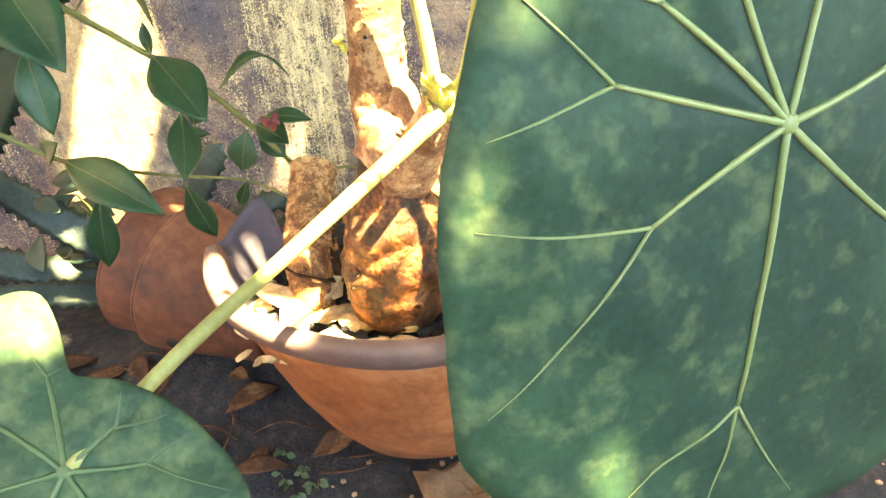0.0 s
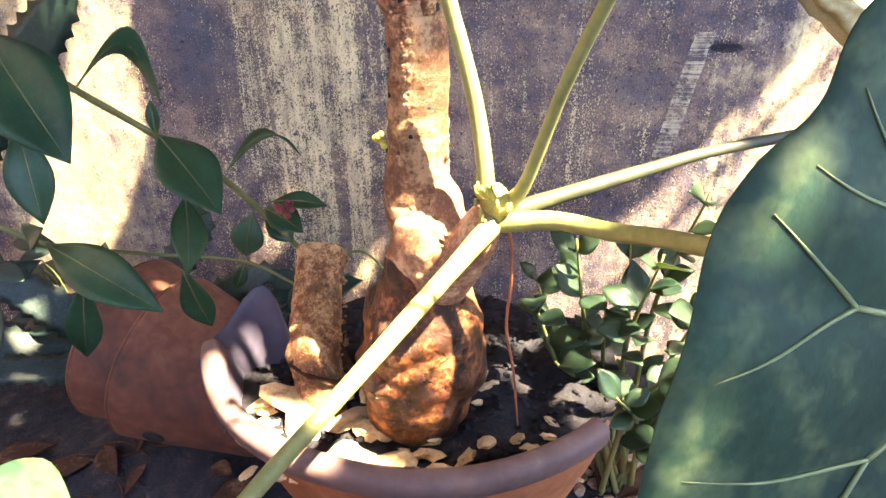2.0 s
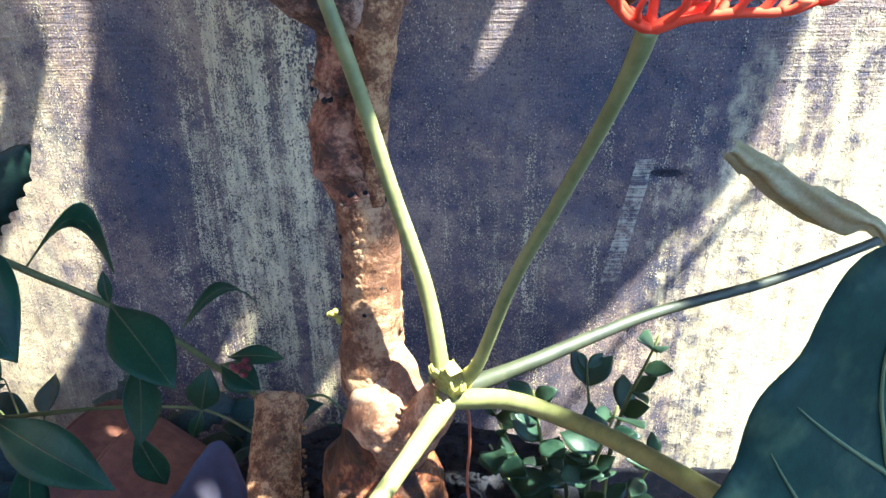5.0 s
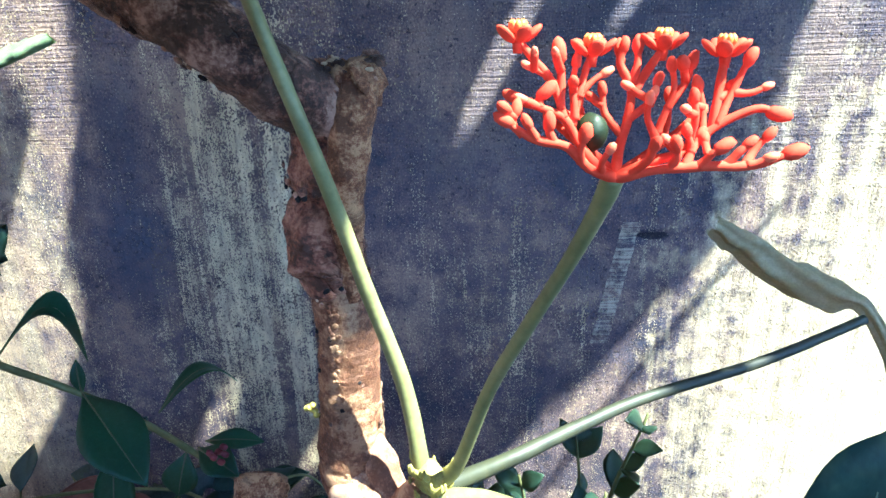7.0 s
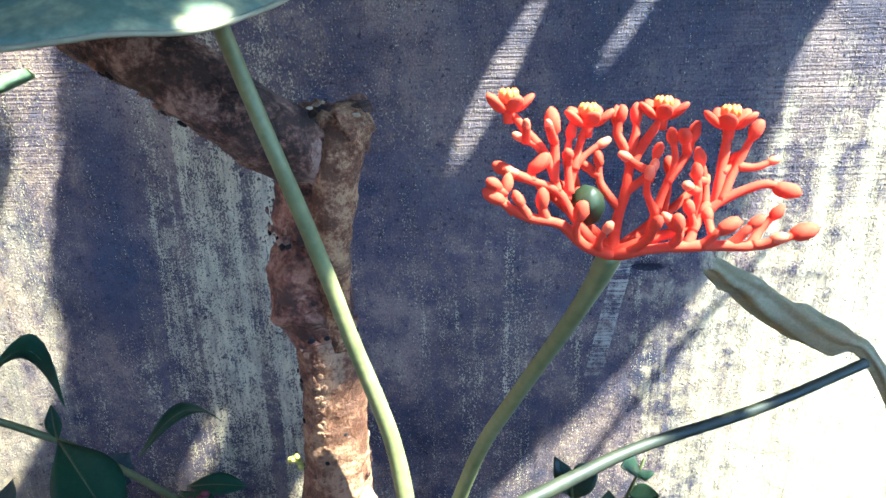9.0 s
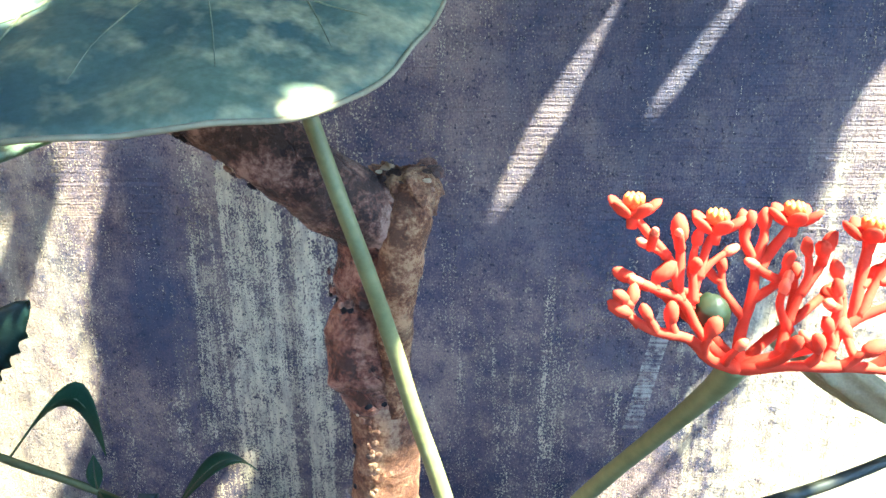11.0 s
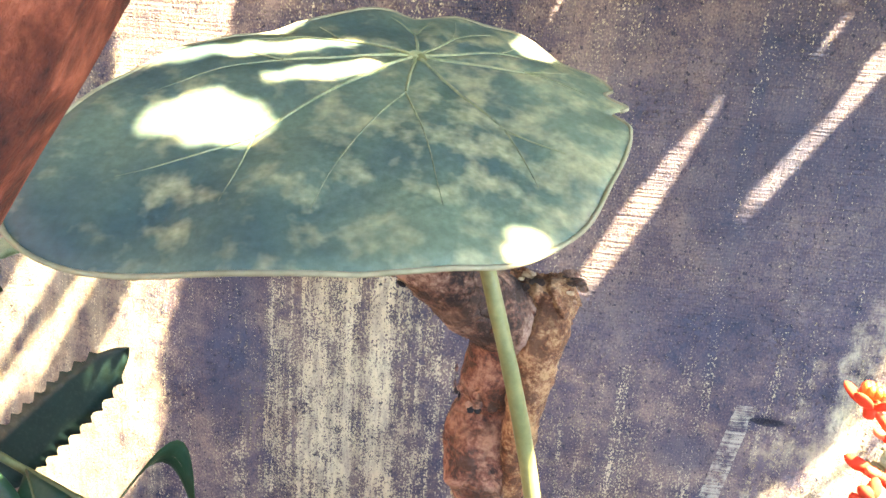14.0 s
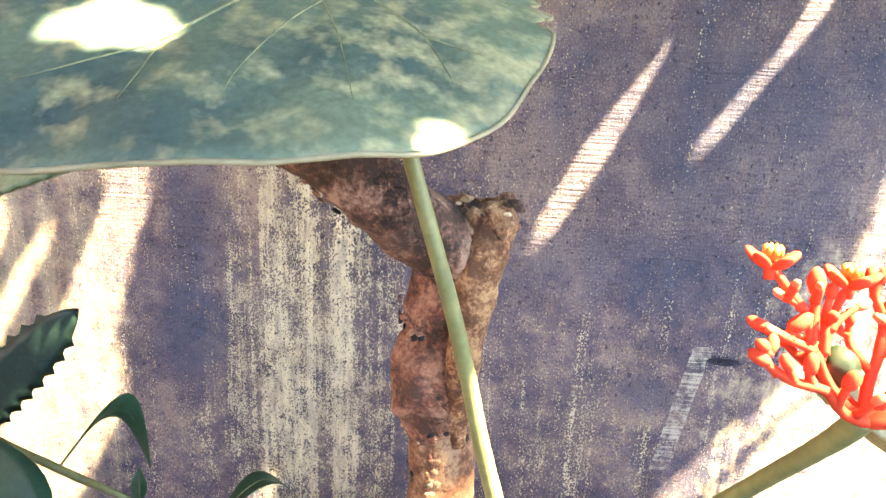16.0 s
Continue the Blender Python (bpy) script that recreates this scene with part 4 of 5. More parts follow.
    part("bark_ridge", bm, M_STUB, plant, "rough pale tan bark below the knob")
    # leaf scars on the bark: low warts and small ringed pits, sitting in its surface
    rnd = random.Random(9)

    def scar(c, out, size, mat):
        bm = bmesh.new()
        turn = out.to_track_quat("Z", "Y").to_matrix()
        blob(bm, c, size, (1, 1, 0.45), 0.3, turn=turn, sub=2)
        part("leaf_scar", bm, mat, plant)

    for i in range(150):
        z = rnd.uniform(0.40, 0.655)
        a = rnd.uniform(0, 2 * math.pi)
        r = lerp_list([0.0235, 0.0222, 0.0206, 0.0198], (z - 0.40) / 0.14) if z < 0.54 else 0.0190
        cx = -0.1405 if z < 0.54 else -0.146 + 0.004 * max(0.0, (z - 0.62) / 0.03)
        out = Vector((math.cos(a), math.sin(a), 0))
        scar(Vector((cx, 0.480, z)) + out * r, out, rnd.uniform(0.0010, 0.0024), (M_BARK, M_BARK_DARK, M_HOLE)[i % 3] if z < 0.54 else (M_BARK_RED, M_CHIP, M_HOLE, M_BARK_DARK)[i % 4])
    for i in range(70):
        u = rnd.uniform(0, 1)
        c = Vector((-0.155, 0.462, 0.670)).lerp(Vector((-0.240, 0.450, 0.727)), u)
        a = rnd.uniform(0, 2 * math.pi)
        out = Vector((0.4 * math.cos(a), -math.sin(a), 0.7 * math.cos(a))).normalized()
        scar(c + out * (0.0188 - 0.0012 * u), out, rnd.uniform(0.0012, 0.0032), (M_BARK, M_BARK_DARK, M_HOLE)[i % 3])
    # dark, flaking rings round the joins of the upper stem
    for z0, cx, r, count in ((0.551, -0.142, 0.0205, 34), (0.616, -0.146, 0.0222, 30), (0.640, -0.141, 0.0195, 26)):
        for i in range(count):
            a = rnd.uniform(-math.pi, 0.25)
            out = Vector((math.cos(a), math.sin(a), 0))
            scar(Vector((cx, 0.480, z0 + rnd.gauss(0, 0.0035))) + out * r, out, rnd.uniform(0.0016, 0.0036), (M_BARK_DARK, M_HOLE, M_BARK_RED)[i % 3])
    # small tan warts down the front, added to make the sunlit edge jagged
    for i in range(46):
        z = rnd.uniform(0.405, 0.54)
        a = radians(-98 + rnd.uniform(-9, 9))
        out = Vector((math.cos(a), math.sin(a), 0))
        scar(Vector((-0.1405, 0.480, z)) + out * lerp_list([0.0236, 0.0222, 0.0206, 0.0198], (z - 0.40) / 0.14), out, rnd.uniform(0.0010, 0.0023), M_STEM)
    # short side shoot that bears the leaf stalks
    bm = bmesh.new()
    tube(bm, [(-0.133, 0.474, 0.345), (-0.115, 0.455, 0.372), (-0.098, 0.441, 0.398), (-0.085, 0.434, 0.424)], [0.028, 0.023, 0.016, 0.011], 60, 40, 0.10, 60, 0.08)
    tube(bm, [(-0.127, 0.476, 0.437), (-0.119, 0.464, 0.410), (-0.114, 0.454, 0.380), (-0.120, 0.452, 0.350)], [0.005, 0.013, 0.019, 0.014], 40, 32, 0.10, 60)
    part("side_shoot", bm, M_BARK, plant, "pale tan side shoot")
    rnd = random.Random(3)
    bm = bmesh.new()
    blob(bm, (-0.083, 0.434, 0.427), 0.011, (1, 1, 1.3), 0.5)
    tip = part("shoot_tip", bm, M_NODE, plant, "yellow-green growing tip")
    for i in range(26):
        bm = bmesh.new()
        a = rnd.uniform(0, 6.28)
        b = rnd.uniform(-0.012, 0.016)
        tube(bm, [(-0.083 + 0.009 * math.cos(a), 0.433 + 0.009 * math.sin(a), 0.424 + b), (-0.083 + 0.013 * math.cos(a), 0.433 + 0.013 * math.sin(a), 0.428 + b), (-0.083 + 0.014 * math.cos(a), 0.433 + 0.014 * math.sin(a), 0.433 + b)], [0.0022, 0.0018, 0.0007], 5, 6)
        part("bud_scale", bm, M_NODE, tip)
    # leaf stalks
    def add_stalk(pts, radii, mat):
        bm = bmesh.new()
        tube(bm, pts, list(radii), 60, 16, 0.04, 90)
        part("leaf_stalk", bm, mat, plant)

    add_stalk([(-0.088, 0.436, 0.428), (-0.098, 0.444, 0.489), (-0.116, 0.436, 0.560), (-0.126, 0.429, 0.604), (-0.137, 0.423, 0.646), (-0.150, 0.421, 0.688), (-0.162, 0.421, 0.726), (-0.178, 0.427, 0.768), (-0.195, 0.434, 0.791)], (0.0056, 0.0044, 0.0039, 0.0042), M_PETIOLE)
    add_stalk([(-0.079, 0.432, 0.428), (-0.066, 0.428, 0.444), (-0.047, 0.402, 0.515), (-0.030, 0.370, 0.570), (-0.018, 0.338, 0.614), (-0.012, 0.315, 0.643), (-0.010, 0.304, 0.658)], (0.0050, 0.0038, 0.0032, 0.0038), M_PETIOLE)
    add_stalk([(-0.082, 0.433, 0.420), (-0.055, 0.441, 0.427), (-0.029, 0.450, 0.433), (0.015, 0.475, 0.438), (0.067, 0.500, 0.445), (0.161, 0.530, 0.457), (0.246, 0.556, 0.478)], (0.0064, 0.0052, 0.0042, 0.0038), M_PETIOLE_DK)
    add_stalk([(-0.080, 0.431, 0.416), (-0.045, 0.418, 0.425), (-0.014, 0.392, 0.432), (0.010, 0.345, 0.452), (0.040, 0.28, 0.475), (0.076, 0.224, 0.487)], (0.0070, 0.0058, 0.0050, 0.0048), M_PETIOLE)
    add_stalk([(-0.084, 0.431, 0.416), (-0.110, 0.385, 0.402), (-0.150, 0.310, 0.382), (-0.192, 0.228, 0.362), (-0.222, 0.166, 0.341)], (0.0072, 0.0056, 0.0044, 0.0040), M_PETIOLE)
    # leaves
    peltate(plant, (-0.195, 0.433, 0.793), (0.15, -0.49, 1), (0, 1, 0),
            [(-7, 0.100), (-3, 0.092), (3, 0.100), (9, 0.089), (16, 0.096), (43, 0.078), (103, 0.055), (161, 0.060), (-156, 0.106), (-144, 0.135), (-126, 0.173), (-115, 0.171), (-105, 0.158), (-96, 0.148), (-79, 0.137), (-65, 0.134), (-49, 0.124), (-31, 0.109)],
            ((-83, 0.26, (-93, -71)), (-42, 0.55, (-48, -34)), (12, 0.55, (4, 20)), (38, 0.55, (28, 46)), (70, 0.5, (60, 80)), (-115, 0.55, (-106, -122)), (-150, 0.5, (-140, -160)), (105, 0.5, (92, 122)), (178, 0.5, (168, 192))), 0.7, 0.003, mat=M_LEAF_PALE, vein_mat=M_VEIN_PALE, thin=0.6, margin=0.0010, label="broad blue-green shield leaf with pale veins and a notched edge", seed=2)
    peltate(plant, (0.076, 0.222, 0.488), (0.41, -0.89, 0.18), (0, 0, 1),
            [(101, 0.130), (110, 0.131), (119, 0.118), (127, 0.118), (136, 0.108), (147, 0.1150), (163, 0.1160), (178, 0.1215), (-168, 0.1285), (-156, 0.1375), (-146, 0.153), (-137, 0.170), (-110, 0.185), (-80, 0.195), (-45, 0.185), (0, 0.14), (45, 0.13), (75, 0.13)],
            ((161, 0.58, (151, 174)), (-151, 0.40, (-171, -141)), (-95, 0.60, (-114, -97, -82)), (-41, 0.5, (-52, -30)), (21, 0.5, (10, 33)), (79, 0.55, (70, 88)), (115, 0.55, (106, 124)), (137, 0.6, (131, 143))), 0.25, 0.003, label="large dark green shield leaf with pale radiating veins", seed=5)
    peltate(plant, (-0.223, 0.163, 0.342), (0.2, -0.6, 0.77), (0, 1, 0),
            [(145, 0.096), (136, 0.098), (129, 0.097), (123, 0.090), (118, 0.070), (114, 0.051), (109, 0.045), (91, 0.045), (59, 0.051), (30, 0.065), (16, 0.078), (7, 0.087), (-30, 0.10), (-90, 0.11), (-150, 0.11), (165, 0.105)],
            ((125, 0.5, (115, 133)), (60, 0.55, (45, 75)), (20, 0.5, (8, 32)), (-30, 0.5, (-42, -18)), (-90, 0.5, (-105, -75)), (-150, 0.5, (-162, -138)), (165, 0.5, (155, 175))), 0.4, 0.002, vein_mat=M_VEIN_FAINT, label="lobed green shield leaf low at the front", seed=8)
    build_withered(plant)
    build_flower(plant)
    bm = bmesh.new()
    tube(bm, [(-0.078, 0.436, 0.414), (-0.072, 0.455, 0.386), (-0.071, 0.46, 0.353), (-0.073, 0.46, 0.312), (-0.066, 0.46, 0.27), (-0.060, 0.46, 0.212)], [0.0016, 0.0012, 0.0011, 0.0009], 40, 7, 0.2, 80)
    part("aerial_root", bm, M_ROOT, plant, "thin reddish hanging root")
    bm = bmesh.new()
    for i in range(7):
        a = i * 0.9
        blob(bm, (-0.166 + 0.003 * math.cos(a), 0.470 + 0.003 * math.sin(a), 0.452 + 0.0016 * i), 0.0026, (1, 1, 1), 0.2, sub=1)
    part("bud", bm, M_YELLOW, plant, "tiny yellow bud on the stem")


def build_withered(plant):
    """A folded, drooping, yellowed leaf on the long stalk."""
    bm = bmesh.new()
    rows, cols = 40, 40
    spine = spline([(0.141, 0.605, 0.543), (0.173, 0.600, 0.523), (0.203, 0.590, 0.503), (0.228, 0.575, 0.493), (0.245, 0.562, 0.489), (0.270, 0.560, 0.455), (0.300, 0.560, 0.395), (0.325, 0.560, 0.335)], rows)
    wid = [0.013, 0.018, 0.020, 0.0175, 0.0095, 0.010, 0.022, 0.040]
    for side in (1, -1):
        g = []
        for i, p in enumerate(spine):
            w = lerp_list(wid, i / rows)
            row = []
            for j in range(cols + 1):
                a = (j / cols - 0.5) * 3.6
                w = lerp_list(wid, i / rows) * (1 + 0.16 * math.cos(a * 5 + i * 0.25))
                q = p + Vector((0.25 * math.sin(a) * w, -0.8 * math.cos(a) * w * 0.7, math.sin(a) * w * 0.62 - 0.2 * w))
                q += Vector((0, 0.004, 0.004)) * noise.noise(q * 60) + Vector((0, side * 0.0006, 0))
                row.append(bm.verts.new(q))
            g.append(row)
        for i in range(rows):
            for j in range(cols):
                bm.faces.new((g[i][j], g[i][j + 1], g[i + 1][j + 1], g[i + 1][j]))
    part("withered_leaf", bm, M_DEAD, plant, "folded withered yellow-green leaf")


def build_flower(plant):
    """An open, antler-like head of coral stalks with swollen buds and a few star flowers."""
    hub = Vector((-0.010, 0.303, 0.657))
    rnd = random.Random(21)
    bm = bmesh.new()
    buds, stars, limbs = [], [], []

    def spot_at(q):
        return hub + Vector((q[0] * 0.97, q[1], q[2] * 0.95 + max(0.0, -q[1]) * 0.32)) * 0.001

    def arm(*pts, bud=1.0, star=False, r0=1.45):
        """A stalk through points in millimetres from the hub, ending in a bud or an open flower."""
        line = [spot_at(q) for q in pts]
        k = len(line)
        tube(bm, line, [r0 * 0.001 * (1 - 0.35 * i / (k - 1)) for i in range(k)], 6 * k, 10, 0.24, 110)
        limbs.append(line)
        d = (line[-1] - line[-2]).normalized()
        (stars if star else buds).append((line[-1], d, bud))

    # low arm to one side, with buds standing on it
    arm((0, 0, 0), (-9, -4, 3), (-17, -7, 10), (-28, -8, 13), (-37, -8, 19), r0=1.8, bud=1.3)
    arm((-31, -8, 14), (-34, -6, 18), (-33, -5, 23), bud=1.1)
    arm((-27, -8, 13), (-29, -9, 16), (-30, -9, 18))
    arm((-21, -7, 11), (-23, -8, 15), (-23, -8, 18), bud=1.2)
    arm((-12, -5, 5), (-13, -8, 9), (-12, -9, 14), bud=1.3)
    arm((-5, -2, 2), (-6, -7, 5), (-4, -9, 9), bud=0.9)
    # the arm above it, splitting into five
    arm((0, 0, 0), (-6, 2, 4), (-12, 3, 12), (-17, 3, 20), (-25, 1, 24), (-31, 0, 27), r0=1.8, bud=0.9)
    arm((-25, 1, 24), (-25, 2, 27), (-23, 2, 29), bud=1.4)
    arm((-17, 3, 20), (-19, 4, 27), (-22, 4, 33), (-29, 4, 37), bud=0.8)
    arm((-18, 3, 23), (-18, 5, 33), (-19, 5, 41), bud=1.5)
    arm((-22, 4, 33), (-27, 5, 39), (-32, 6, 45), star=True, r0=1.5)
    arm((-14, 4, 17), (-12, 6, 26), (-8, 7, 31), (-3, 8, 34), bud=0.9)
    arm((-12, 6, 26), (-10, 8, 34), (-8, 8, 40), star=True, r0=1.6)
    arm((-13, 4, 19), (-14, 6, 30), (-13, 7, 38), bud=1.0)
    # middle, rising at the back
    arm((0, 0, 0), (2, 6, 8), (5, 9, 18), (6, 12, 28), (2, 12, 36), (3, 12, 42), r0=1.8)
    arm((6, 11, 26), (11, 13, 33), (16, 14, 41), star=True, r0=1.9)
    arm((6, 12, 28), (8, 13, 36), (8, 14, 42), bud=1.2)
    arm((3, 8, 13), (-2, 12, 20), (-3, 13, 28))
    arm((5, 9, 18), (12, 9, 24), (14, 9, 31))
    # high arm to the other side
    arm((0, 0, 0), (10, -2, 5), (22, -1, 9), (31, 0, 17), (42, -1, 22), (49, -2, 20), r0=1.8, bud=1.5)
    arm((31, 0, 17), (36, 3, 28), (40, 3, 38), bud=1.2)
    arm((36, 3, 27), (41, 2, 27), (46, 2, 29), bud=0.8)
    arm((30, 1, 16), (32, 4, 29), (33, 5, 39), star=True, r0=1.7)
    arm((22, -1, 9), (23, -3, 18), (22, -3, 26))
    arm((27, 0, 13), (27, 3, 22), (25, 4, 30), bud=1.1)
    arm((10, -2, 5), (14, 3, 17), (18, 5, 28), (17, 6, 36))
    arm((16, 4, 22), (22, 7, 30), (24, 8, 37), bud=1.2)
    arm((13, 1, 12), (9, 0, 20), (9, -1, 26), bud=0.9)
    # low arm to the other side
    arm((0, 0, 0), (10, -5, 2), (25, -8, 3), (40, -9, 3), (52, -9, 7), r0=1.8, bud=1.5)
    arm((15, -6, 2), (17, -8, 6), (16, -9, 10), bud=1.2)
    arm((24, -8, 3), (27, -10, 7), (30, -10, 9), bud=1.3)
    arm((32, -8, 3), (35, -9, 7), (38, -9, 10))
    arm((38, -8, 3), (41, -6, 8), (45, -6, 13))
    arm((20, -7, 3), (22, -5, 9), (20, -5, 15))
    arm((4, -2, 1), (8, -8, 5), (9, -11, 10), bud=1.1)
    # shorter arms at the back
    arm((0, 0, 0), (-4, 8, 5), (-12, 13, 11), (-20, 16, 18), r0=1.8)
    arm((-10, 12, 10), (-9, 15, 17), (-10, 17, 24))
    arm((0, 0, 0), (11, 9, 5), (22, 14, 11), (31, 16, 19), r0=1.8, bud=1.2)
    arm((18, 12, 9), (20, 15, 17), (20, 16, 25))
    # short side buds all along the stalks
    for line in limbs[:]:
        for k in range(rnd.choice((0, 0, 1, 1))):
            g = rnd.uniform(0.35, 0.9) * (len(line) - 1)
            a = line[int(g)].lerp(line[int(g) + 1], g % 1)
            th = rnd.uniform(0, 6.28)
            d = Vector((math.cos(th), 0.8 * math.sin(th), rnd.uniform(0.2, 1.1))).normalized()
            e = a + d * rnd.uniform(0.0045, 0.0085)
            tube(bm, [a, a.lerp(e, 0.5) + Vector((0, 0, -0.0006)), e], [0.0015, 0.0013, 0.0012], 6, 8, 0.15, 110)
            buds.append((e, d, rnd.uniform(0.7, 1.25)))
    head = part("flower_head", bm, M_CORAL, plant, "branching coral-red flower stalks")
    for p, d, size in buds:
        bm = bmesh.new()
        turn = d.to_track_quat("Z", "Y").to_matrix()
        blob(bm, p, 0.00165 * size, (1, 1, 1.75), 0.2, turn=turn, sub=2)
        part("flower_bud", bm, M_PEACH if size < 0.95 else M_CORAL, head)
    for i, (p, d, size) in enumerate(stars):
        bm = bmesh.new()
        for k in range(5):
            th = 2 * math.pi * k / 5 + i
            blob(bm, p + Vector((0.0046 * math.cos(th), 0.0046 * math.sin(th), 0.0018)), 0.0038, (1, 0.68, 0.34), turn=Euler((0, -0.75, th)).to_matrix(), sub=2)
        tube(bm, [p + Vector((0, 0, -0.004)), p, p + Vector((0, 0, 0.001))], [0.0014, 0.0019, 0.0024], 4, 8)
        part("flower", bm, M_CORAL, head)
        bm = bmesh.new()
        for k in range(8):
            th = 2 * math.pi * k / 8
            blob(bm, p + Vector((0.0019 * math.cos(th), 0.0019 * math.sin(th), 0.0042)), 0.0012, (1, 1, 1.6), sub=1)
        blob(bm, p + Vector((0, 0, 0.0032)), 0.0023, sub=1)
        part("stamen_tuft", bm, M_ORANGE, head, "orange-yellow stamens")
    bm = bmesh.new()
    blob(bm, hub + Vector((-0.007, 0.006, 0.014)), 0.0052, (1, 1, 1.2), 0.15, sub=3)
    part("seed_pod", bm, M_PODGREEN, head, "small round green seed pod")


build_jatropha()


# ---- bark chips and dry leaf in the pot ----
def build_chips():
    rnd = random.Random(11)
    spots = [(-0.255, 0.470, 0.024), (-0.225, 0.478, 0.022), (-0.240, 0.440, 0.020), (-0.205, 0.455, 0.018), (-0.190, 0.405, 0.020), (-0.160, 0.415, 0.018), (-0.215, 0.400, 0.016), (-0.175, 0.385, 0.014), (-0.27, 0.43, 0.016), (-0.285, 0.47, 0.015),
             (-0.085, 0.435, 0.008), (-0.10, 0.425, 0.009), (-0.06, 0.450, 0.008), (-0.05, 0.44, 0.007), (-0.035, 0.45, 0.006), (-0.095, 0.490, 0.006), (-0.08, 0.405, 0.008), (-0.12, 0.41, 0.009), (-0.065, 0.41, 0.006), (-0.03, 0.47, 0.006)]
    for i in range(34):
        a, r = rnd.uniform(0, 6.28), rnd.uniform(0.2, 1) ** 0.6
        spots.append((-0.215 + 0.085 * r * math.cos(a), 0.425 + 0.060 * r * math.sin(a), rnd.uniform(0.004, 0.011)) if i < 24 else (rnd.uniform(-0.11, -0.01), rnd.uniform(0.38, 0.52), rnd.uniform(0.002, 0.006)))
    for i, (x, y, s) in enumerate(spots):
        chunk((x, y, soil_z(x, y) + 0.25 * s), s, M_CHIP, "bark_chip", "pale splintered bark chip on the potting soil", "bark chip", "bark chips in the pot", 40 + i, (1.25, 0.80, 0.42))
    bm = bmesh.new()
    blade_leaf(bm, (-0.205, 0.50, 0.215), (-0.265, 0.485, 0.240), 0.05, (0.1, -0.3, 1), 0.12, 0.5)
    solid("dry_leaf", bm, M_DRY, "curled tan dry leaf lying in the pot", "leaf")


build_chips()


# ---- old pots ----
def build_lying_pot(mouth, axis, label, hole=None):
    """A flower pot on its side; axis runs out of its mouth."""
    pot = thing("plant_pot", (mouth[0], mouth[1], 0), label, "plant pot", "old pots")
    a = -Vector(axis).normalized()
    m = Matrix.Translation(mouth) @ a.to_track_quat("Z", "Y").to_matrix().to_4x4() @ Matrix.Scale(0.89, 4)
    bm = bmesh.new()
    lathe(bm, [(0.001, 0.165), (0.068, 0.167), (0.073, 0.163), (0.085, 0.115), (0.097, 0.065), (0.107, 0.020), (0.110, 0.006), (0.1105, 0.002), (0.108, 0.0), (0.104, 0.004), (0.093, 0.065), (0.081, 0.115), (0.068, 0.158), (0.001, 0.160)], 80, m, wob=0.015)
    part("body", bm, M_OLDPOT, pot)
    bm = bmesh.new()
    lathe(bm, [(0.1065, -0.0015), (0.1100, -0.0020), (0.1112, 0.0), (0.1106, 0.0025), (0.107, 0.002), (0.1065, -0.0015)], 80, m, wob=0.015)
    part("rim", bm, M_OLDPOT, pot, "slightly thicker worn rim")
    if hole:
        hp = m.inverted() @ Vector(hole)
        d = Vector((hp.x, hp.y, 0)).normalized()
        r = 0.1115 - hp.z * 0.232
        c = m @ (d * r + Vector((0, 0, hp.z)))
        nn = (m.to_3x3() @ (d + Vector((0, 0, 0.232)))).normalized()
        # no opening is cut: the hole's shade is put into a black disc
        bm = bmesh.new()
        lathe(bm, [(0.0005, 0.0012), (0.0088, 0.0012), (0.0105, 0.0020), (0.0120, 0.0012), (0.0125, -0.004)], 28, Matrix.Translation(c) @ nn.to_track_quat("Z", "Y").to_matrix().to_4x4())
        part("drain_hole", bm, M_HOLE, pot, "round dark drain hole")


build_lying_pot((-0.468, 0.615, 0.133), (-0.95, 0.20, 0.22), "faded terracotta plastic pot on its side with a drain hole", (-0.440, 0.555, 0.104))
build_lying_pot((-0.516, 0.628, 0.147), (-0.95, 0.20, 0.22), "faded terracotta plastic pot nested in another on its side")


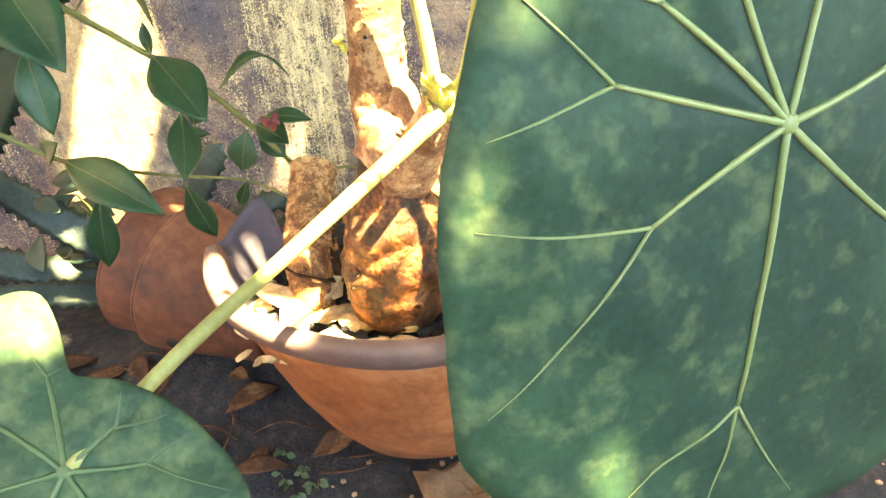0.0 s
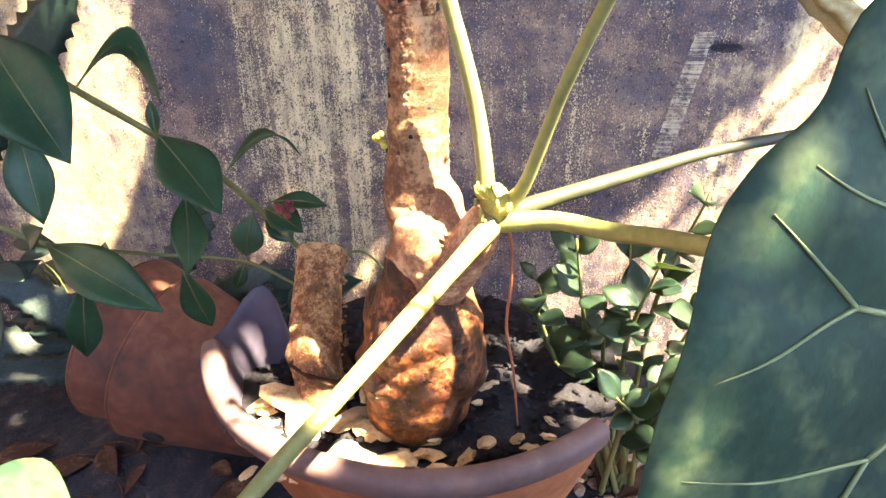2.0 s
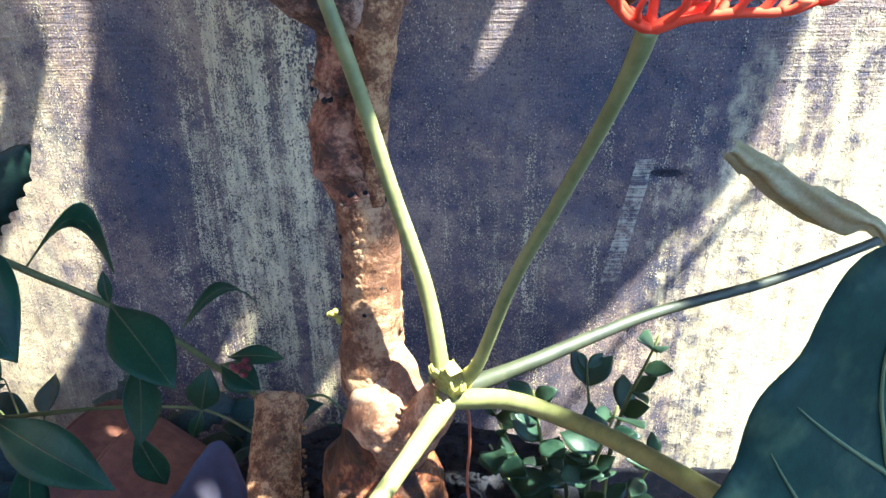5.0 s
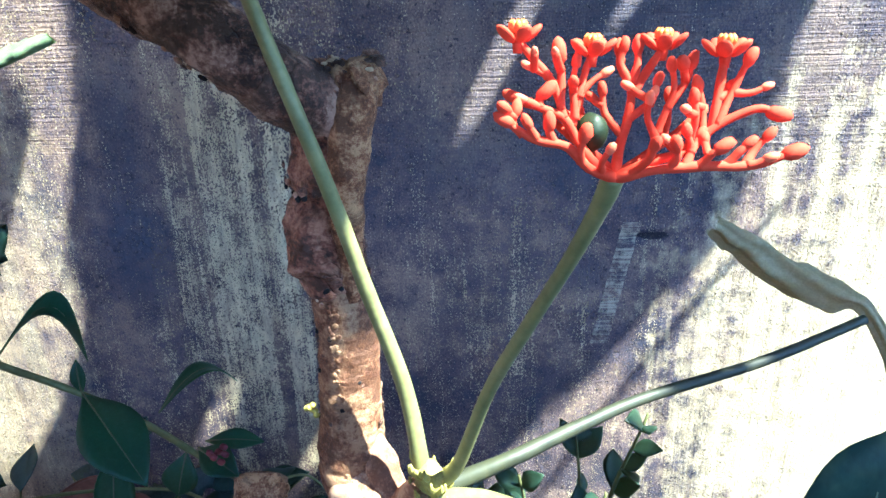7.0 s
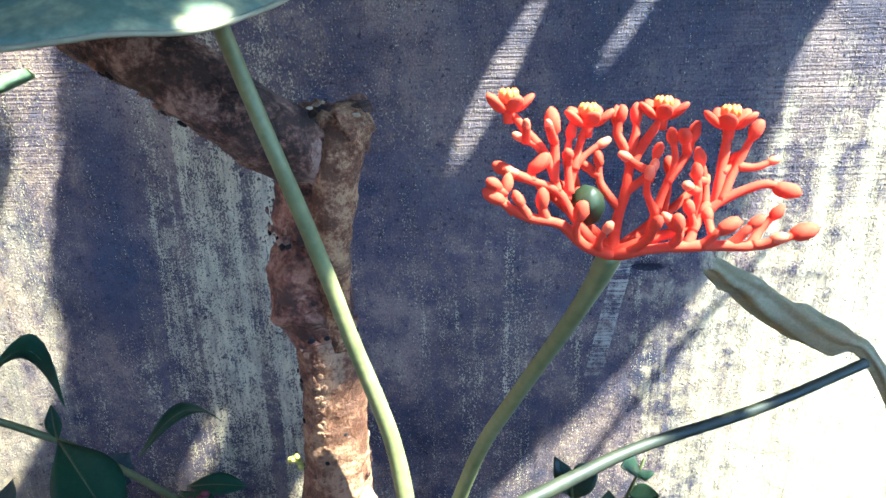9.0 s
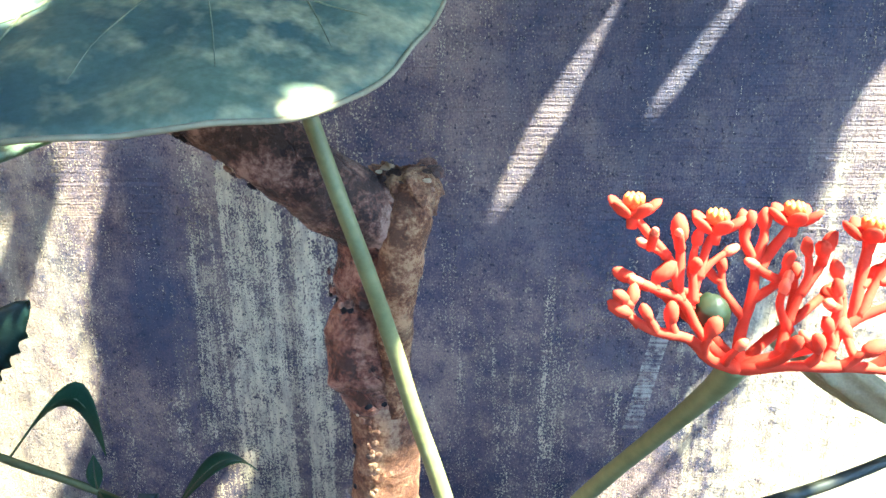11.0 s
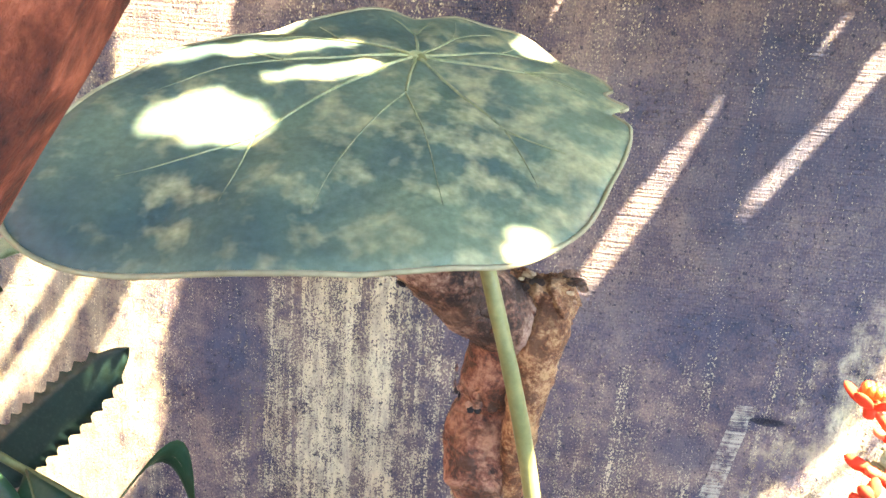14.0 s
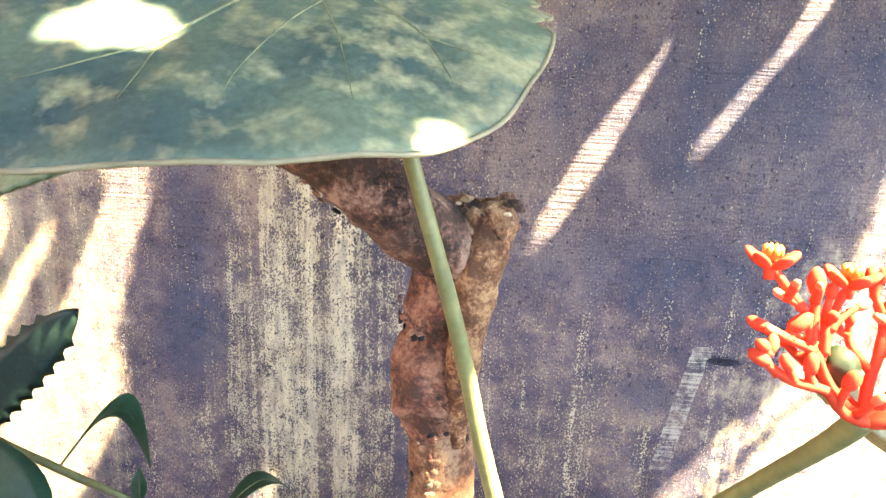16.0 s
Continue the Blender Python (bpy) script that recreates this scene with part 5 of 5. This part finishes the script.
# ---- the cut stump with its leafy shoots ----
def build_stump_plant():
    plant = thing("stump_plant", (-0.228, 0.464, 0.20), "thick cut stump with thin leafy shoots in the pot", "plant")
    bm = bmesh.new()
    tube(bm, [(-0.228, 0.462, 0.192), (-0.232, 0.470, 0.204), (-0.238, 0.486, 0.222), (-0.247, 0.512, 0.243), (-0.252, 0.538, 0.264), (-0.253, 0.562, 0.286), (-0.254, 0.580, 0.304), (-0.254, 0.584, 0.309)], [0.020, 0.021, 0.0225, 0.0240, 0.0235, 0.0225, 0.0240, 0.016], 100, 40, 0.09, 80, 0.10)
    rnd = random.Random(61)
    for i in range(90):
        a, u = rnd.uniform(0, 6.28), rnd.uniform(0.05, 0.95)
        c = Vector((-0.236, 0.478, 0.214)).lerp(Vector((-0.254, 0.580, 0.302)), u)
        blob(bm, c + Vector((math.cos(a), -0.65 * math.sin(a), 0.76 * math.sin(a))) * 0.0228, rnd.uniform(0.0012, 0.0034), (1, 1, 0.8), 0.4, 60, sub=1)
    part("stump", bm, M_STUB, plant, "warty orange-brown stump with a cut top")
    shoots = (
        ([(-0.268, 0.580, 0.296), (-0.281, 0.575, 0.316), (-0.294, 0.548, 0.359), (-0.321, 0.529, 0.403), (-0.359, 0.519, 0.437), (-0.401, 0.490, 0.484), (-0.445, 0.465, 0.53), (-0.50, 0.44, 0.585)], (0.0026, 0.0030, 0.0028, 0.0026)),
        ([(-0.270, 0.565, 0.268), (-0.339, 0.592, 0.280), (-0.418, 0.578, 0.292), (-0.450, 0.525, 0.325), (-0.465, 0.485, 0.353), (-0.51, 0.46, 0.40)], (0.0014, 0.0017, 0.0022, 0.0026)),
        ([(-0.238, 0.592, 0.296), (-0.215, 0.60, 0.292), (-0.19, 0.60, 0.262), (-0.17, 0.59, 0.24)], (0.0014, 0.0012, 0.0010)),
    )
    for pts, radii in shoots:
        bm = bmesh.new()
        tube(bm, pts, list(radii), 40, 9, 0.12, 90)
        part("shoot", bm, M_VINE, plant, "thin green-brown shoot")

    def add_leaf(base, tip, w, n, curl, roll=0.0):
        bm = bmesh.new()
        blade_leaf(bm, base, tip, w, n, curl, 0.22, roll=roll)
        lf = part("leaf", bm, M_VINE_LEAF, plant)
        bm = bmesh.new()
        b, e = Vector(base), Vector(tip)
        nn = Vector(n)
        d = (e - b).normalized()
        nn = (nn - d * nn.dot(d)).normalized()
        L = (e - b).length
        tube(bm, [b + (e - b) * f + nn * (curl * L * math.sin(math.pi * f) + 0.0006) for f in (0, 0.25, 0.5, 0.75, 0.95)], [0.0009, 0.0006, 0.0002], 10, 5)
        part("midrib", bm, M_VINE, lf)

    add_leaf((-0.356, 0.515, 0.440), (-0.288, 0.462, 0.398), 0.044, (0.35, -0.6, 0.75), 0.05)
    add_leaf((-0.348, 0.520, 0.385), (-0.328, 0.466, 0.342), 0.030, (0.75, -0.55, 0.35), 0.05)
    add_leaf((-0.362, 0.515, 0.315), (-0.350, 0.522, 0.250), 0.028, (0.2, -0.9, 0.3), 0.06)
    add_leaf((-0.455, 0.480, 0.355), (-0.339, 0.440, 0.322), 0.040, (0.1, -0.65, 0.75), 0.08)
    add_leaf((-0.440, 0.490, 0.316), (-0.466, 0.494, 0.226), 0.030, (0.4, -0.9, 0.1), 0.05)
    add_leaf((-0.322, 0.553, 0.396), (-0.278, 0.618, 0.387), 0.020, (0.0, -0.2, 1), 0.34)
    add_leaf((-0.398, 0.492, 0.482), (-0.356, 0.530, 0.460), 0.024, (-0.25, 0.25, 1), 0.68, 0.75)
    add_leaf((-0.430, 0.460, 0.530), (-0.352, 0.405, 0.458), 0.056, (0.35, -0.75, 0.5), 0.05)
    add_leaf((-0.420, 0.452, 0.468), (-0.407, 0.430, 0.400), 0.030, (0.5, -0.85, 0.1), 0.05)
    add_leaf((-0.465, 0.455, 0.545), (-0.415, 0.425, 0.470), 0.050, (0.25, -0.9, 0.3), 0.05)
    add_leaf((-0.405, 0.585, 0.326), (-0.365, 0.585, 0.338), 0.020, (0.0, -0.5, 0.85), 0.15)
    add_leaf((-0.308, 0.56, 0.352), (-0.318, 0.55, 0.312), 0.030, (0.2, -0.8, 0.5), 0.1)
    add_leaf((-0.305, 0.575, 0.345), (-0.278, 0.57, 0.318), 0.024, (0.3, -0.7, 0.6), 0.1)
    add_leaf((-0.292, 0.550, 0.362), (-0.252, 0.53, 0.350), 0.026, (0.2, -0.6, 0.75), 0.1)
    add_leaf((-0.287, 0.555, 0.366), (-0.238, 0.56, 0.362), 0.018, (0.1, -0.5, 0.85), 0.1)
    add_leaf((-0.328, 0.528, 0.395), (-0.342, 0.525, 0.372), 0.016, (0.3, -0.8, 0.5), 0.1)
    add_leaf((-0.359, 0.519, 0.438), (-0.360, 0.522, 0.466), 0.010, (0.3, -0.8, 0.5), 0.1)
    add_leaf((-0.470, 0.480, 0.355), (-0.440, 0.465, 0.378), 0.022, (0.2, -0.8, 0.5), 0.1)
    add_leaf((-0.34, 0.592, 0.280), (-0.352, 0.585, 0.252), 0.014, (0.3, -0.8, 0.3), 0.1)
    add_leaf((-0.50, 0.462, 0.39), (-0.475, 0.445, 0.45), 0.036, (0.3, -0.8, 0.3), 0.1)
    bm = bmesh.new()
    for k in range(7):
        a = k * 0.9
        blob(bm, (-0.266 + 0.006 * math.cos(a), 0.53 + 0.006 * math.sin(a), 0.372 + 0.004 * math.sin(2 * a)), 0.0034, (1, 0.6, 1), 0.3, sub=2)
    part("flower", bm, simple("dull_red_petal", [(0.3, (0.10, 0.018, 0.025)), (0.7, (0.20, 0.04, 0.045))], 60, 0.6), plant, "small dull red flower")


build_stump_plant()


# ---- small-leaved shrub beside the pot ----
def build_shrub():
    plant = thing("small_shrub", (0.06, 0.60, 0), "low shrub with small oval glossy dark green leaves", "shrub")
    rnd = random.Random(14)
    stems = []
    ends = ((-0.055, 0.50, 0.32), (-0.02, 0.52, 0.36), (0.01, 0.52, 0.30), (0.045, 0.50, 0.36), (0.090, 0.56, 0.39), (0.09, 0.52, 0.30), (0.06, 0.47, 0.27), (0.02, 0.47, 0.24), (-0.03, 0.50, 0.25), (0.05, 0.66, 0.30), (0.10, 0.50, 0.22), (-0.05, 0.6, 0.28))
    for e in ends:
        mid = Vector((0.06, 0.60, 0)).lerp(Vector(e), 0.55) + Vector((rnd.uniform(-0.02, 0.02), rnd.uniform(-0.01, 0.02), 0.02))
        pts = [(0.06 + rnd.uniform(-0.02, 0.02), 0.60 + rnd.uniform(-0.02, 0.02), -0.02), mid, e]
        bm = bmesh.new()
        tube(bm, pts, [0.0035, 0.0024, 0.0012], 16, 7, 0.1, 80)
        part("twig", bm, M_VINE, plant)
        stems.append(spline(pts, 20))
    for line in stems:
        for k in range(7, 21, 2):
            for s in (1, -1):
                if rnd.random() < 0.30:
                    continue
                p = line[k]
                d = (line[min(k + 1, 20)] - line[k - 1]).normalized()
                a = rnd.uniform(0, 6.28)
                out = (Vector((math.cos(a), math.sin(a) - 0.3, rnd.uniform(-0.2, 0.5))) + d * 0.5).normalized()
                L = rnd.uniform(0.020, 0.044)
                bm = bmesh.new()
                blade_leaf(bm, p, p + out * L, L * rnd.uniform(0.46, 0.62), (rnd.uniform(-0.4, 0.4), -0.5, 0.8), rnd.uniform(0.0, 0.12), 0.15, shape=0.5, rows=8, cols=4)
                part("leaf", bm, M_SHRUB_LEAF, plant)


build_shrub()


# ---- spiny succulents by the wall ----
def toothed_leaf(bm, base, tip, width, n, bend, thick=0.004, pitch=0.016, tooth=0.0055):
    """A fleshy strap leaf, blunt at the tip, with saw teeth along both edges."""
    base, tip, n = Vector(base), Vector(tip), Vector(n)
    d = (tip - base).normalized()
    L = (tip - base).length
    n = (n - d * n.dot(d)).normalized()
    s = d.cross(n)
    rows = max(12, int(L / pitch) * 4)
    top, bot = [], []
    for i in range(rows + 1):
        f = i / rows
        w = width * 0.5 * (1 - 0.35 * f) * math.sqrt(max(0.0, 1 - max(0.0, (f - 0.86) / 0.14) ** 2)) + 0.001
        t = tooth * (0.0, 0.45, 1.0, 0.15)[i % 4] if f < 0.97 else 0.0
        c = base + d * L * f + n * bend * L * math.sin(math.pi * f)
        cup = 0.22 * w
        top.append([bm.verts.new(c + s * x * (w + (t if abs(x) == 1 else 0)) + n * (cup * x * x + (thick if abs(x) < 1 else 0))) for x in (-1, -0.6, 0, 0.6, 1)])
        bot.append([bm.verts.new(c + s * x * w + n * (cup * x * x - thick)) for x in (-0.6, 0, 0.6)])
    for a, b, p, q in zip(top, top[1:], bot, bot[1:]):
        for k in range(4):
            bm.faces.new((a[k], a[k + 1], b[k + 1], b[k]))
        under, below = [a[0], *p, a[4]], [b[0], *q, b[4]]
        for k in range(4):
            bm.faces.new((under[k], below[k], below[k + 1], under[k + 1]))


def build_aloe(name, at, leaves, mat, label):
    plant = thing(name, at, label, "succulent")
    for base, tip, w, n, bend, *own in leaves:
        bm = bmesh.new()
        toothed_leaf(bm, base, tip, w, n, bend)
        part("spiny_leaf", bm, own[0] if own else mat, plant)
        if base[2] > 0.3:
            bm = bmesh.new()
            tube(bm, [(at[0], at[1], -0.01), (at[0] - 0.01, at[1], base[2] * 0.5), base], [0.012, 0.010, 0.008], 14, 10, 0.1, 60)
            part("stem", bm, M_VINE, plant)


build_aloe("aloe", (-0.62, 0.72, 0), (
    ((-0.60, 0.72, 0.06), (-0.80, 0.69, 0.235), 0.055, (0.4, -0.8, 0.5), 0.06),
    ((-0.60, 0.74, 0.05), (-0.45, 0.74, 0.26), 0.05, (0.1, -0.9, 0.3), 0.05),
    ((-0.60, 0.73, 0.05), (-0.37, 0.73, 0.19), 0.045, (-0.1, -0.8, 0.5), 0.06),
    ((-0.64, 0.70, 0.04), (-0.86, 0.62, 0.15), 0.05, (0.2, -0.6, 0.8), 0.05),
    ((-0.62, 0.70, 0.03), (-0.80, 0.58, 0.10), 0.04, (0.2, -0.6, 0.8), 0.05),
), M_ALOE, "grey-green aloe with toothed fleshy leaves against the wall")
build_aloe("spiny_succulent", (-0.90, 0.64, 0), (
    ((-0.90, 0.64, 0.10), (-0.472, 0.63, 0.540), 0.060, (0.3, -0.9, 0.2), 0.03),
    ((-0.92, 0.64, 0.08), (-0.62, 0.66, 0.60), 0.05, (0.5, -0.8, 0.2), 0.03),
    ((-0.90, 0.66, 0.02), (-0.66, 0.70, 0.70), 0.045, (0.3, -0.6, 0.6), 0.05),
    ((-0.90, 0.64, 0.43), (-0.371, 0.60, 0.698), 0.036, (0.45, -0.35, 0.8), 0.05, M_SPINE_LEAF_LIT),
), M_SPINE_LEAF, "tall dark green succulent with toothed leaf edges")


# ---- dark weeds between the pots and the wall ----
def build_weed(at, count, spread, high, seed, label, mat=None, size=(0.045, 0.075), group="weeds behind the pot"):
    plant = thing("weed", at, label, "weed", group)
    rnd = random.Random(seed)
    foot = Vector(at)
    for i in range(count):
        a = rnd.uniform(0, 6.28)
        p = foot + Vector((spread * rnd.uniform(-1, 1), 0.5 * spread * rnd.uniform(-1, 1), high * rnd.uniform(0.45, 0.95)))
        bm = bmesh.new()
        tube(bm, [foot, foot.lerp(p, 0.5) + Vector((0, 0, 0.25 * high)), p], [size[1] * 0.024, size[1] * 0.019, size[1] * 0.012], 12, 6, 0.1, 90)
        part("stalk", bm, M_VINE, plant)
        L = rnd.uniform(*size)
        out = Vector((math.cos(a), -abs(math.sin(a)) * 0.6, rnd.uniform(-0.35, 0.25))).normalized()
        bm = bmesh.new()
        blade_leaf(bm, p, p + out * L, L * rnd.uniform(0.42, 0.6), (rnd.uniform(-0.3, 0.3), -0.6, 0.8), rnd.uniform(0.0, 0.15), 0.2, teeth=12)
        part("leaf", bm, mat or M_WEED, plant)


for k, (x, y) in enumerate(((-0.268, 0.430), (-0.299, 0.452), (-0.246, 0.412), (-0.286, 0.418), (-0.262, 0.396))):
    build_weed((x, y, ground_z(x, y)), 5, 0.010, 0.018, 70 + k, "tiny green seedling on the dark soil", M_SHRUB_LEAF, (0.007, 0.013), "seedlings on the soil")
build_weed((-0.34, 0.735, 0.0), 16, 0.11, 0.17, 51, "low dark blue-green weed with toothed leaves")
build_weed((-0.16, 0.755, 0.0), 12, 0.09, 0.16, 52, "low dark blue-green weed with toothed leaves")
# this clump is added to darken the bright wall beside the aloe
build_weed((-0.66, 0.735, 0.0), 16, 0.14, 0.21, 54, "low dark blue-green weed with toothed leaves")
build_weed((-0.52, 0.715, 0.0), 10, 0.08, 0.20, 53, "low dark blue-green weed with toothed leaves")


# ---- litter and gravel ----
def build_litter():
    rnd = random.Random(31)
    made = []
    for i in range(62):
        if i < 50:
            x, y = rnd.uniform(-0.75, -0.24), rnd.uniform(0.30, 0.62)
        else:
            x, y = rnd.uniform(-0.05, 0.2), rnd.uniform(0.4, 0.7)
        if (Vector((x, y)) - POT_AT.xy).length < 0.15:
            continue
        a = rnd.uniform(0, 6.28)
        L = rnd.uniform(0.028, 0.075)
        z = ground_z(x, y) + 0.006
        bm = bmesh.new()
        blade_leaf(bm, (x, y, z), (x + L * math.cos(a), y + L * math.sin(a), z + rnd.uniform(0, 0.02)), L * rnd.uniform(0.35, 0.55), (rnd.uniform(-0.3, 0.3), rnd.uniform(-0.5, 0.1), 1), rnd.uniform(0.0, 0.15), rnd.uniform(0.1, 0.6))
        solid("fallen_leaf", bm, M_DRY, "curled brown fallen leaf on the soil", "leaf", "fallen leaves on the soil")
    bm = bmesh.new()
    for i in range(900):
        if i < 620:
            x, y = rnd.gauss(0.05, 0.07), rnd.gauss(0.52, 0.08)
        else:
            x, y = rnd.uniform(-0.25, 0.4), rnd.uniform(0.3, 0.8)
        s = rnd.uniform(0.002, 0.008) if i < 620 else rnd.uniform(0.0015, 0.004)
        blob(bm, (x, y, ground_z(x, y) + s * 0.3), s, (rnd.uniform(0.7, 1.3), rnd.uniform(0.7, 1.3), rnd.uniform(0.5, 0.9)), 0.6, 60, sub=1)
    solid("gravel", bm, M_GRAVEL, "loose brown gravel and soil crumbs on the ground", "gravel", kind="stuff", smooth=False)
    for i in range(26):
        x, y = rnd.uniform(-0.62, -0.2), rnd.uniform(0.32, 0.56)
        a = rnd.uniform(0, 3.14)
        bm = bmesh.new()
        z = ground_z(x, y) + 0.004
        tube(bm, [(x, y, z), (x + 0.04 * math.cos(a), y + 0.04 * math.sin(a), z + 0.006), (x + 0.08 * math.cos(a + 0.3), y + 0.08 * math.sin(a + 0.3), z)], [0.0012, 0.0011, 0.0006], 8, 6, 0.2, 70)
        solid("fallen_twig", bm, M_DRY, "thin dry brown twig on the soil", "twig", "fallen twigs on the soil")


build_litter()
